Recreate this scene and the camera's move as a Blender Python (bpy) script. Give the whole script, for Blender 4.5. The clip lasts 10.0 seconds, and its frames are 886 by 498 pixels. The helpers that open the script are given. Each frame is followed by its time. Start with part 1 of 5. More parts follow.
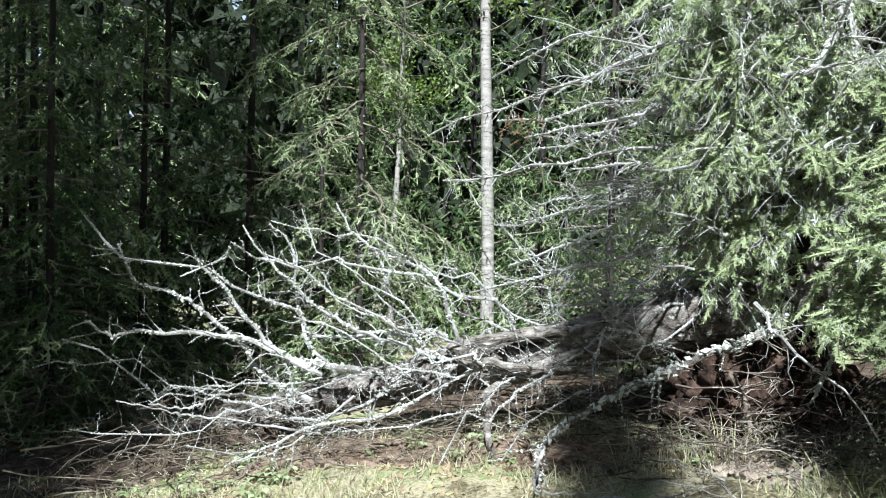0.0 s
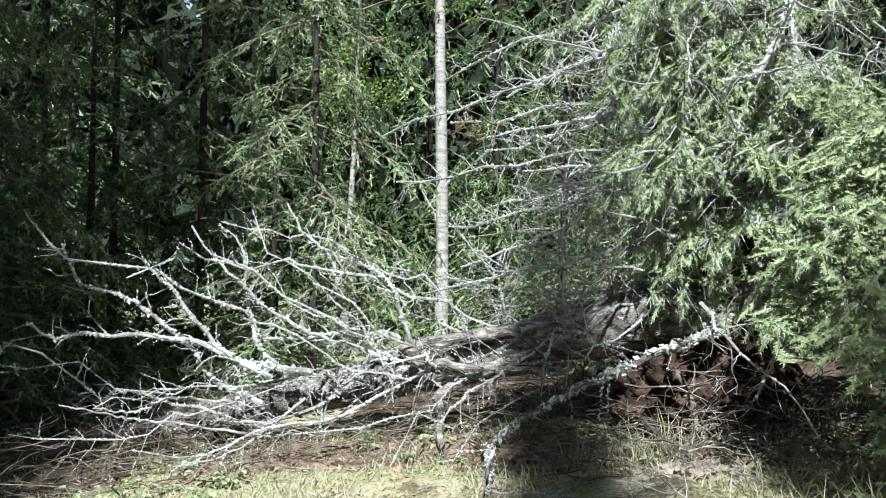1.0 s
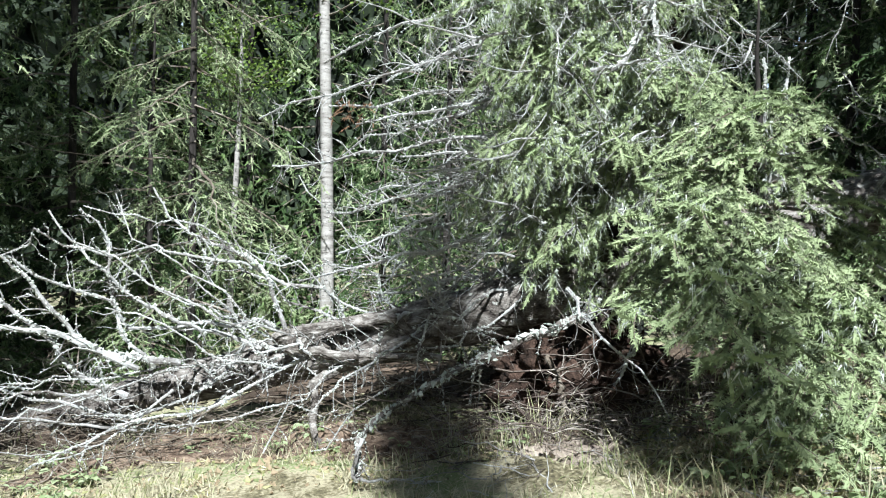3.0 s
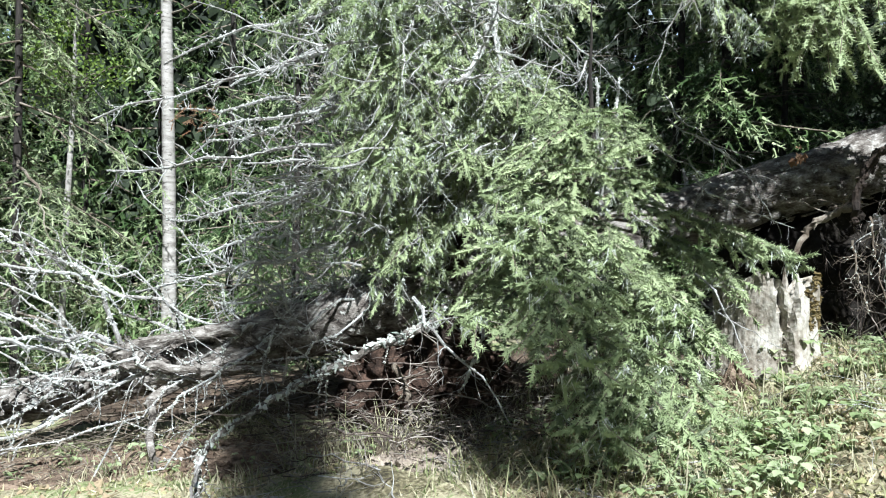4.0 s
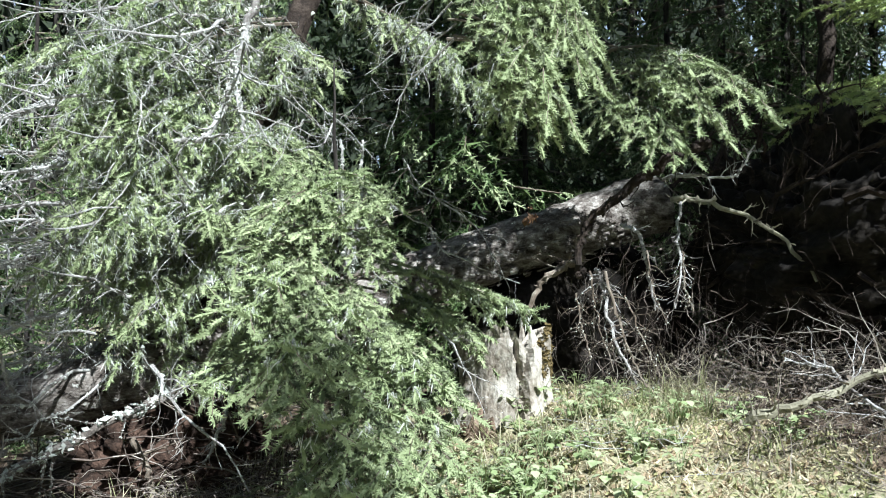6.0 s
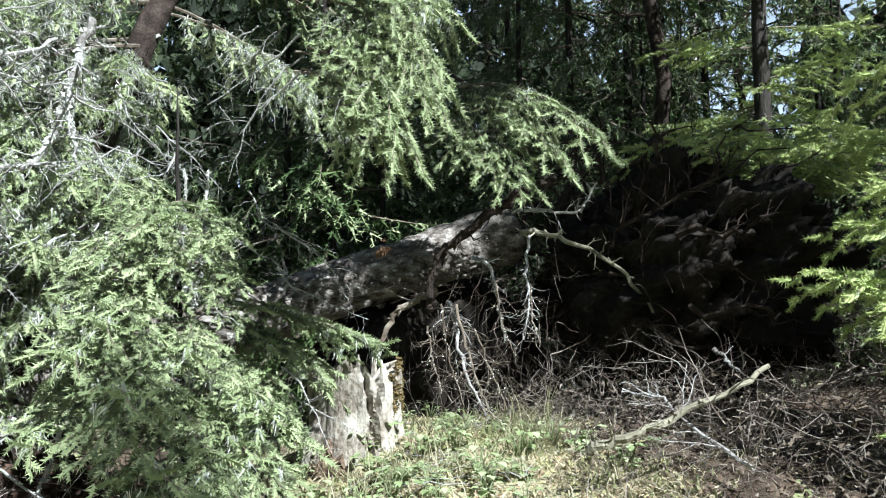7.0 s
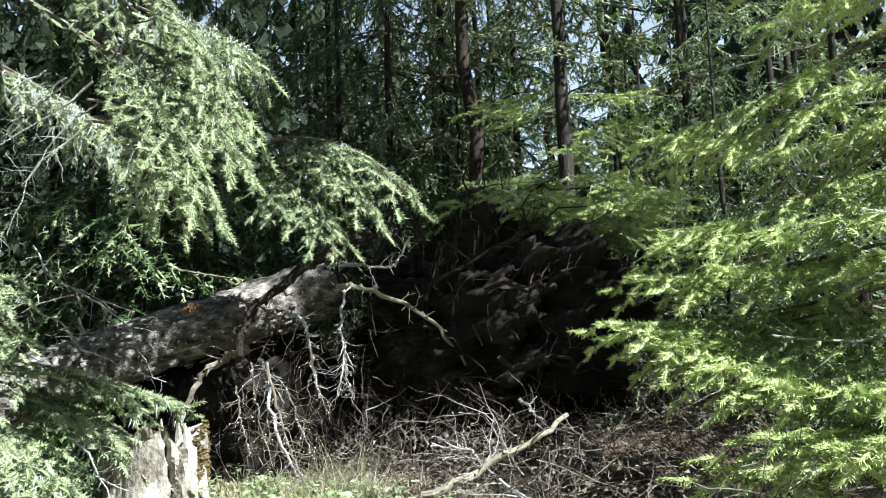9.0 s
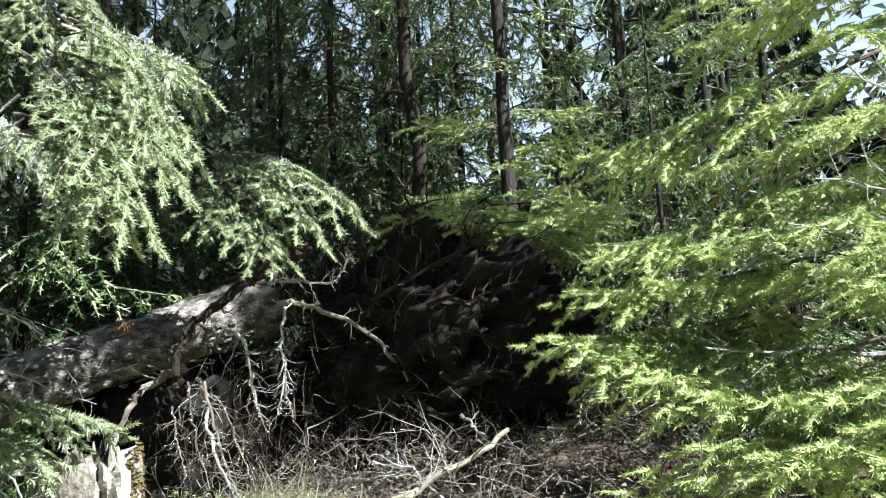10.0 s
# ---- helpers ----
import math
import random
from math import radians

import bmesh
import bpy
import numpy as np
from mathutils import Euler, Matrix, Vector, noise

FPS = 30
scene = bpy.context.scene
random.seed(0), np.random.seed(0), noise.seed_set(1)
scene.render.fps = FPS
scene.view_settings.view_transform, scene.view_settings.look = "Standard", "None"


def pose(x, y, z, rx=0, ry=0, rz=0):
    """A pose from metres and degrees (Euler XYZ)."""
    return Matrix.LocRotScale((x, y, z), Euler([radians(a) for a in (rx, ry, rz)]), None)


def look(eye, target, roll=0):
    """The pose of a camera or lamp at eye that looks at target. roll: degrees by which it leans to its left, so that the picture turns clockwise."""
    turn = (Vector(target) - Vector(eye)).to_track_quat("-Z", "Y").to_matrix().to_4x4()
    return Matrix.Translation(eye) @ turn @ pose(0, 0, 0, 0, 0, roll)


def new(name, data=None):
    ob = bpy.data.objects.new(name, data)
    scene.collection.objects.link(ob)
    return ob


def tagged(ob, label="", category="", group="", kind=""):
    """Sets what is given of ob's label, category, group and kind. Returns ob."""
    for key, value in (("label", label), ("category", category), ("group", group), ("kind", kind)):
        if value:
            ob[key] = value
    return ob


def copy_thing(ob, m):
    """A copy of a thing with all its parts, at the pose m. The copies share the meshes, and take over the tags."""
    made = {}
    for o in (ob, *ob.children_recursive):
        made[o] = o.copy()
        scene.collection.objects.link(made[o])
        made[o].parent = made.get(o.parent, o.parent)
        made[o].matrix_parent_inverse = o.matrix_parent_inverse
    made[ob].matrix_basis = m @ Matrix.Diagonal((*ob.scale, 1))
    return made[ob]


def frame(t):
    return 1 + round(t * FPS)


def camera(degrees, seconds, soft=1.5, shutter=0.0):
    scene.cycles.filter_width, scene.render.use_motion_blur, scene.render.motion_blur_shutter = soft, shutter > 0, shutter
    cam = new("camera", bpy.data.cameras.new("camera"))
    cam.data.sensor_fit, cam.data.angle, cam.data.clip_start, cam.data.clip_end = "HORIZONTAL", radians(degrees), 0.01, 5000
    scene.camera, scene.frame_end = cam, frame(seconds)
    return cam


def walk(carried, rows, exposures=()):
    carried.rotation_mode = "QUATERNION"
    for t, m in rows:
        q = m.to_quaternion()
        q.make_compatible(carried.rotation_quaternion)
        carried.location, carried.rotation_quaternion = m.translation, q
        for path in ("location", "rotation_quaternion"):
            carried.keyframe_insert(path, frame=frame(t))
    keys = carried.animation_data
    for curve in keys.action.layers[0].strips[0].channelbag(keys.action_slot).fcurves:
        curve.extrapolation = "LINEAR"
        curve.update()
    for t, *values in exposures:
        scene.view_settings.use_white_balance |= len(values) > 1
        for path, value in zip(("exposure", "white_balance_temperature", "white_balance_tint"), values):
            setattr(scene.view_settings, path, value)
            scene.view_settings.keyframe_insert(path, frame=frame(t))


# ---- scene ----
cam = camera(58.0, 10.0, 1.08)
PATH = [
    (0, (0.206, -0.285, 1.622), (-0.064, 1.697, 1.598), 1.1),
    (0.5, (0.216, -0.284, 1.622), (-0.016, 1.703, 1.605), 1.2),
    (1, (0.244, -0.279, 1.606), (0.079, 1.714, 1.593), 1.2),
    (1.5, (0.234, -0.247, 1.588), (0.117, 1.75, 1.566), 1.1),
    (2, (0.207, -0.197, 1.586), (0.035, 1.795, 1.546), 0.8),
    (2.5, (0.286, -0.251, 1.592), (0.13, 1.742, 1.546), 1.2),
    (3, (0.409, -0.232, 1.62), (0.494, 1.765, 1.574), 1.3),
    (3.2, (0.453, -0.231, 1.637), (0.628, 1.761, 1.589), 1.3),
    (4.3, (0.462, -0.244, 1.65), (0.986, 1.686, 1.641), 1.1),
    (4.5, (0.504, -0.238, 1.654), (1.081, 1.677, 1.658), 0.8),
    (5, (0.556, -0.251, 1.659), (1.279, 1.613, 1.703), 0.5),
    (5.2, (0.573, -0.262, 1.654), (1.338, 1.585, 1.716), 0.3),
    (6.3, (0.649, -0.316, 1.682), (1.691, 1.385, 1.826), -0.4),
    (6.5, (0.671, -0.304, 1.697), (1.778, 1.355, 1.847), -0.5),
    (7, (0.712, -0.333, 1.727), (1.943, 1.233, 1.906), -0.8),
    (7.5, (0.74, -0.355, 1.74), (2.07, 1.122, 1.957), -1.2),
    (8, (0.757, -0.37, 1.744), (2.156, 1.037, 1.993), -1.7),
    (8.5, (0.783, -0.389, 1.747), (2.247, 0.945, 2.023), -2.1),
    (9, (0.805, -0.408, 1.751), (2.328, 0.855, 2.044), -2.5),
    (9.5, (0.829, -0.421, 1.76), (2.394, 0.786, 2.067), -2.9),
    (10, (0.837, -0.435, 1.759), (2.437, 0.721, 2.08), -3.4),
]
walk(cam, [(t, look(eye, target, roll)) for t, eye, target, roll in PATH], [(0.0, 1.1, 6050, 6), (5.0, 1.14, 6050, 6), (7.0, 1.24, 6050, 6), (8.5, 1.4, 6100, 6), (10.0, 1.68, 6150, 6)])

# ---- sky, sun, exposure ----
SUN = Vector((0.03, -0.74, 0.86)).normalized()
world = bpy.data.worlds.new("sky")
scene.world = world
world.use_nodes = True
wn = world.node_tree
sky = wn.nodes.new("ShaderNodeTexSky")
sky.sky_type, sky.sun_disc = "NISHITA", False
sky.sun_elevation = math.asin(SUN.z)
sky.sun_rotation = math.atan2(SUN.x, SUN.y)
# loose bright clouds over the whole sky
wco = wn.nodes.new("ShaderNodeTexCoord")
cloud = wn.nodes.new("ShaderNodeTexNoise")
cloud.inputs["Scale"].default_value, cloud.inputs["Detail"].default_value, cloud.inputs["Roughness"].default_value = 2.6, 6, 0.6
wn.links.new(wco.outputs["Generated"], cloud.inputs[0])
cover = wn.nodes.new("ShaderNodeValToRGB")
cover.color_ramp.elements[0].position, cover.color_ramp.elements[1].position = 0.58, 0.66
wn.links.new(cloud.outputs[0], cover.inputs[0])
white = wn.nodes.new("ShaderNodeMix")
white.data_type = "RGBA"
part_z = wn.nodes.new("ShaderNodeSeparateXYZ")
wn.links.new(wco.outputs["Generated"], part_z.inputs[0])
haze = wn.nodes.new("ShaderNodeMapRange")
haze.inputs[1].default_value, haze.inputs[2].default_value, haze.inputs[3].default_value, haze.inputs[4].default_value = 0.2, 0.65, 0.85, 0.0
wn.links.new(part_z.outputs[2], haze.inputs[0])
both = wn.nodes.new("ShaderNodeMath")
both.operation = "MAXIMUM"
wn.links.new(cover.outputs[0], both.inputs[0])
wn.links.new(haze.outputs[0], both.inputs[1])
wn.links.new(both.outputs[0], white.inputs[0])
wn.links.new(sky.outputs[0], white.inputs[6])
white.inputs[7].default_value = (18, 22, 28, 1)
wn.links.new(white.outputs[2], wn.nodes["Background"].inputs[0])
wn.nodes["Background"].inputs[1].default_value = 0.023
sun = new("sun", bpy.data.lights.new("sun", "SUN"))
sun.data.energy, sun.data.angle, sun.data.color = 5.0, 0.009, (1.0, 0.975, 0.94)
sun.matrix_world = look(SUN * 40, (0, 0, 0))



# ---- materials ----
def material(name, cols, rough=0.8, size=3.0, fine=60.0, bump=0.4, island=0.0, thin=0.0, stretch=(1, 1, 1), spots=None):
    """A surface of several colours mixed by coarse and fine noise; island: change from piece to piece; thin: light let through."""
    m = bpy.data.materials.new(name)
    m.use_nodes = True
    nt = m.node_tree
    n, l = nt.nodes, nt.links
    bsdf = n["Principled BSDF"]
    bsdf.inputs["Roughness"].default_value = rough
    bsdf.inputs["Specular IOR Level"].default_value = 0.3 if rough > 0.45 else 0.6
    co = n.new("ShaderNodeTexCoord")
    mp = n.new("ShaderNodeMapping")
    mp.inputs["Scale"].default_value = stretch
    l.new(co.outputs["Object"], mp.inputs[0])
    a = n.new("ShaderNodeTexNoise")
    a.inputs["Scale"].default_value, a.inputs["Detail"].default_value = size, 5
    b = n.new("ShaderNodeTexNoise")
    b.inputs["Scale"].default_value, b.inputs["Detail"].default_value = fine, 4
    l.new(mp.outputs[0], a.inputs[0])
    l.new(mp.outputs[0], b.inputs[0])
    mix = n.new("ShaderNodeMath")
    mix.operation = "MULTIPLY_ADD"
    l.new(b.outputs[0], mix.inputs[0])
    mix.inputs[1].default_value = 0.45
    l.new(a.outputs[0], mix.inputs[2])
    out = mix.outputs[0]
    low, high = 0.5, 0.95
    if island:
        geo = n.new("ShaderNodeNewGeometry")
        ob = n.new("ShaderNodeObjectInfo")
        for src, k in ((geo.outputs["Random Per Island"], island), (ob.outputs["Random"], 0.12)):
            add = n.new("ShaderNodeMath")
            add.operation = "MULTIPLY_ADD"
            l.new(src, add.inputs[0])
            add.inputs[1].default_value = k
            l.new(out, add.inputs[2])
            out = add.outputs[0]
        high += island
    ramp = n.new("ShaderNodeValToRGB")
    l.new(out, ramp.inputs[0])
    el = ramp.color_ramp.elements
    while len(el) < len(cols):
        el.new(0.5)
    for i, c in enumerate(cols):
        el[i].position = low + (high - low) * i / (len(cols) - 1)
        el[i].color = (*c, 1)
    col = ramp.outputs[0]
    if spots:
        colour, where, scale = spots
        v = n.new("ShaderNodeTexNoise")
        v.inputs["Scale"].default_value, v.inputs["Detail"].default_value = scale, 6
        v.inputs["Roughness"].default_value = 0.7
        l.new(mp.outputs[0], v.inputs[0])
        r2 = n.new("ShaderNodeValToRGB")
        r2.color_ramp.elements[0].position, r2.color_ramp.elements[1].position = where, where + 0.06
        l.new(v.outputs[0], r2.inputs[0])
        mx = n.new("ShaderNodeMix")
        mx.data_type = "RGBA"
        l.new(r2.outputs[0], mx.inputs[0])
        l.new(col, mx.inputs[6])
        mx.inputs[7].default_value = (*colour, 1)
        col = mx.outputs[2]
    l.new(col, bsdf.inputs["Base Color"])
    if bump:
        bp = n.new("ShaderNodeBump")
        bp.inputs["Strength"].default_value, bp.inputs["Distance"].default_value = bump, 0.02
        l.new(mix.outputs[0], bp.inputs["Height"])
        l.new(bp.outputs[0], bsdf.inputs["Normal"])
    if thin:
        tr = n.new("ShaderNodeBsdfTranslucent")
        l.new(col, tr.inputs[0])
        ms = n.new("ShaderNodeMixShader")
        ms.inputs[0].default_value = thin
        l.new(bsdf.outputs[0], ms.inputs[1])
        l.new(tr.outputs[0], ms.inputs[2])
        l.new(ms.outputs[0], n["Material Output"].inputs[0])
    return m


M_GROUND = material("forest_floor", [(0.04, 0.036, 0.024), (0.15, 0.135, 0.08), (0.37, 0.34, 0.24), (0.15, 0.2, 0.075), (0.34, 0.325, 0.215)], 0.95, 2.2, 45, 1.0)
# dark humus soil, blackened further for the shade on the root plate
M_SOIL_SHADE = material("soil", [(0.006, 0.005, 0.005), (0.014, 0.012, 0.01), (0.032, 0.027, 0.023)], 0.95, 3, 30, 1.0)
# dark litter colour that also stands for shade on the ground
M_HUMUS_SHADE = material("humus_shade", [(0.018, 0.013, 0.01), (0.05, 0.036, 0.027), (0.1, 0.075, 0.055), (0.17, 0.13, 0.1)], 0.95, 8, 70, 1.0)
M_REDSOIL = material("red_soil", [(0.014, 0.009, 0.007), (0.045, 0.028, 0.021), (0.11, 0.07, 0.054)], 0.95, 9, 60, 1.0)
M_DEBRIS = material("bark_debris", [(0.05, 0.035, 0.026), (0.12, 0.085, 0.063), (0.22, 0.165, 0.125), (0.32, 0.26, 0.2)], 0.95, 12, 80, 1.0)
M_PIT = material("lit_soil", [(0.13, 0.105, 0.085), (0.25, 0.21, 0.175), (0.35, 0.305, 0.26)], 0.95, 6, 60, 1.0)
M_BARK = material("spruce_bark", [(0.024, 0.02, 0.018), (0.1, 0.088, 0.08), (0.23, 0.215, 0.2), (0.4, 0.385, 0.37)], 0.9, 14, 70, 1.0, stretch=(0.7, 1.3, 1.3), spots=((0.5, 0.52, 0.5), 0.6, 16))
# standing bark near black, with the shade of the wood in its colour
M_TRUNK = material("standing_bark", [(0.012, 0.011, 0.01), (0.03, 0.027, 0.025), (0.06, 0.055, 0.052)], 0.95, 6, 40, 1.0, stretch=(1.5, 1.5, 0.35), spots=((0.26, 0.28, 0.25), 0.64, 9))
# dark root bark; on trunks it also stands for shade
M_ROOT_AND_SHADE = material("root_and_shade_bark", [(0.01, 0.008, 0.007), (0.03, 0.022, 0.018), (0.07, 0.055, 0.046)], 0.9, 9, 60, 0.8)
M_POLE = material("barkless_pole", [(0.16, 0.155, 0.115), (0.27, 0.265, 0.2), (0.38, 0.375, 0.3)], 0.85, 4, 50, 0.5, stretch=(1, 1, 1))
M_DEAD = material("dead_wood", [(0.11, 0.10, 0.095), (0.25, 0.245, 0.24), (0.41, 0.42, 0.425), (0.54, 0.56, 0.575)], 0.9, 5, 70, 0.6)
M_TWIG = material("twig_bark", [(0.07, 0.055, 0.04), (0.16, 0.135, 0.11), (0.3, 0.28, 0.24)], 0.9, 6, 50, 0.4)
M_BRUSH = material("brush_twig", [(0.03, 0.021, 0.018), (0.062, 0.047, 0.041), (0.14, 0.118, 0.104), (0.3, 0.275, 0.25)], 0.9, 4, 50, 0.3, island=0.3)
M_LICHEN = material("lichen", [(0.34, 0.37, 0.34), (0.52, 0.56, 0.53), (0.68, 0.72, 0.69)], 0.95, 8, 60, 0.5, island=0.2, thin=0.15)
M_OLD = material("needle_old", [(0.047, 0.065, 0.039), (0.097, 0.125, 0.07), (0.17, 0.203, 0.121)], 0.6, 1.8, 190, 0, island=0.12, thin=0.08)
M_YOUNG = material("needle_young", [(0.182, 0.246, 0.12), (0.284, 0.358, 0.193), (0.401, 0.475, 0.283)], 0.6, 1.8, 190, 0, island=0.12, thin=0.2)
M_SHOOT = material("needle_bright", [(0.251, 0.336, 0.118), (0.395, 0.496, 0.195), (0.541, 0.633, 0.29)], 0.6, 1.8, 190, 0, island=0.12, thin=0.22)
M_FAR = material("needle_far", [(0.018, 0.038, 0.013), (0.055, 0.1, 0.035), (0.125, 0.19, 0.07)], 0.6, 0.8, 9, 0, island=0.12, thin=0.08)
# near-black needles: the far wood's own shade is put into the colour
M_DEEP_SHADE = material("needle_deep_shade", [(0.003, 0.006, 0.003), (0.009, 0.016, 0.008), (0.022, 0.035, 0.016)], 0.8, 0.7, 5, 1.0, island=0.15)
M_BIRCH = material("birch_bark", [(0.2, 0.19, 0.175), (0.36, 0.35, 0.335), (0.5, 0.49, 0.475)], 0.7, 5, 60, 0.4, stretch=(1, 1, 4), spots=((0.1, 0.09, 0.085), 0.57, 8))
M_LEAF = material("broad_leaf", [(0.07, 0.13, 0.025), (0.13, 0.21, 0.04), (0.2, 0.29, 0.07)], 0.5, 3, 20, 0, island=0.3, thin=0.35)
M_HERB = material("herb_leaf", [(0.19, 0.27, 0.12), (0.33, 0.42, 0.22), (0.46, 0.54, 0.34)], 0.5, 4, 30, 0.2, island=0.3, thin=0.35)
M_GRASS = material("grass_blade", [(0.11, 0.16, 0.06), (0.21, 0.25, 0.11), (0.36, 0.37, 0.22), (0.47, 0.45, 0.32)], 0.6, 1.5, 20, 0, island=0.45, thin=0.3)
M_STRAW = material("straw", [(0.2, 0.165, 0.105), (0.4, 0.35, 0.235), (0.56, 0.51, 0.37)], 0.8, 2, 20, 0, island=0.4, thin=0.15)
M_STUMP = material("rotten_wood", [(0.08, 0.064, 0.048), (0.25, 0.225, 0.19), (0.41, 0.39, 0.35), (0.54, 0.525, 0.485)], 0.9, 5, 40, 0.8, stretch=(1.1, 1.1, 0.8), spots=((0.13, 0.1, 0.075), 0.63, 6))
M_MOSS = material("moss", [(0.06, 0.045, 0.02), (0.13, 0.1, 0.045), (0.2, 0.16, 0.08)], 1.0, 8, 80, 1.0)
M_TURF = material("turf", [(0.13, 0.14, 0.06), (0.25, 0.26, 0.12), (0.38, 0.37, 0.21), (0.30, 0.24, 0.16)], 0.95, 3, 40, 0.6, island=0.4)
M_RUST = material("dry_needles", [(0.11, 0.055, 0.03), (0.21, 0.115, 0.065), (0.31, 0.2, 0.13)], 0.8, 4, 30, 0, island=0.3, thin=0.2)


# ---- mesh tools ----
class Geo:
    """Triangles gathered as arrays, with a material slot for each."""

    def __init__(self):
        self.v, self.f, self.m, self.n = [], [], [], 0

    def add(self, v, f, m=0):
        v, f = np.asarray(v, float).reshape(-1, 3), np.asarray(f, int).reshape(-1, 3)
        self.v.append(v)
        self.f.append(f + self.n)
        self.m.append(np.full(len(f), m) if np.isscalar(m) else np.asarray(m))
        self.n += len(v)

    def whole(self):
        if not self.v:
            return np.zeros((0, 3)), np.zeros((0, 3), int), np.zeros(0, int)
        return np.concatenate(self.v), np.concatenate(self.f), np.concatenate(self.m)

    def stamp(self, other, mat):
        v, f, m = other.whole()
        a = np.array(mat)
        self.add(v @ a[:3, :3].T + a[:3, 3], f, m)

    def mesh(self, name, mats, smooth=False):
        v, f, m = self.whole()
        me = bpy.data.meshes.new(name)
        me.from_pydata(v.tolist(), [], f.tolist())
        for x in mats:
            me.materials.append(x)
        me.polygons.foreach_set("material_index", m.astype(np.int32))
        if smooth:
            me.shade_smooth()
        me.update()
        return me


def unit(a):
    a = np.asarray(a, float)
    return a / np.maximum(np.linalg.norm(a, axis=-1, keepdims=True), 1e-9)


def tube(g, pts, rad, k=5, m=0, wob=0.0, rng=None):
    """A tapered tube along pts, closed at both ends."""
    pts = np.asarray(pts, float)
    rad = np.broadcast_to(np.asarray(rad, float), (len(pts),))
    t = unit(np.gradient(pts, axis=0))
    ref = np.zeros(3)
    ref[np.argmin(np.abs(t).mean(0))] = 1
    a = unit(np.cross(t, ref))
    b = np.cross(t, a)
    ang = np.arange(k) * 2 * math.pi / k
    ring = a[:, None] * np.cos(ang)[None, :, None] + b[:, None] * np.sin(ang)[None, :, None]
    r = rad[:, None] * (1 + (rng.uniform(-wob, wob, (len(pts), k)) if wob else 0))
    v = (pts[:, None] + ring * r[..., None]).reshape(-1, 3)
    n = len(pts)
    i = np.arange(n - 1)[:, None] * k
    j, j2 = np.arange(k)[None], (np.arange(k)[None] + 1) % k
    q = np.stack([i + j, i + j2, i + k + j2, i + k + j], -1).reshape(-1, 4)
    f = np.concatenate([q[:, [0, 1, 2]], q[:, [0, 2, 3]]])
    c0, c1 = len(v), len(v) + 1
    v = np.concatenate([v, pts[:1], pts[-1:]])
    js = np.arange(k)
    caps = np.concatenate([np.stack([np.full(k, c0), (js + 1) % k, js], -1), np.stack([np.full(k, c1), (n - 1) * k + js, (n - 1) * k + (js + 1) % k], -1)])
    g.add(v, np.concatenate([f, caps]), m)


def line(p0, p1, n, sag, kink, rng):
    """A crooked line from p0 to p1 that sags (or, below zero, rises) by sag of its length."""
    s = np.linspace(0, 1, n)[:, None]
    p0, p1 = np.asarray(p0, float), np.asarray(p1, float)
    L = np.linalg.norm(p1 - p0)
    p = p0 + (p1 - p0) * s
    p[:, 2] -= (4 * s * (1 - s))[:, 0] * sag * L
    w = np.cumsum(rng.normal(0, kink * L, (n, 3)), 0)
    return p + (w - s * w[-1]) - (1 - s) * w[0]


def along(pts, s):
    x = np.asarray(s) * (len(pts) - 1)
    i = np.minimum(x.astype(int), len(pts) - 2)
    fr = (x - i)[:, None]
    return pts[i] * (1 - fr) + pts[i + 1] * fr, unit(pts[i + 1] - pts[i])


OCT = np.array([[1, 0, 0], [-1, 0, 0], [0, 1, 0], [0, -1, 0], [0, 0, 1], [0, 0, -1]], float)
OCTF = np.array([[0, 2, 4], [2, 1, 4], [1, 3, 4], [3, 0, 4], [2, 0, 5], [1, 2, 5], [3, 1, 5], [0, 3, 5]])


def lumps(g, at, size, rng, m):
    """Small crusty lumps at the points given."""
    n = len(at)
    v = OCT[None] * rng.uniform(0.4, 1.3, (n, 6, 1)) * np.asarray(size).reshape(-1, 1, 1) + rng.normal(0, 0.3, (n, 6, 3)) * np.asarray(size).reshape(-1, 1, 1) + at[:, None]
    f = OCTF[None] + (np.arange(n) * 6)[:, None, None]
    g.add(v.reshape(-1, 3), f.reshape(-1, 3), m)


def slivers(g, base, way, length, width, rng, m):
    """Thin pointed blades."""
    n = len(base)
    side = unit(np.cross(way, rng.normal(0, 1, (n, 3)))) * np.asarray(width).reshape(-1, 1)
    tip = base + way * np.asarray(length).reshape(-1, 1)
    v = np.stack([base - side, base + side, tip], 1).reshape(-1, 3)
    g.add(v, np.arange(3 * n).reshape(-1, 3), m)


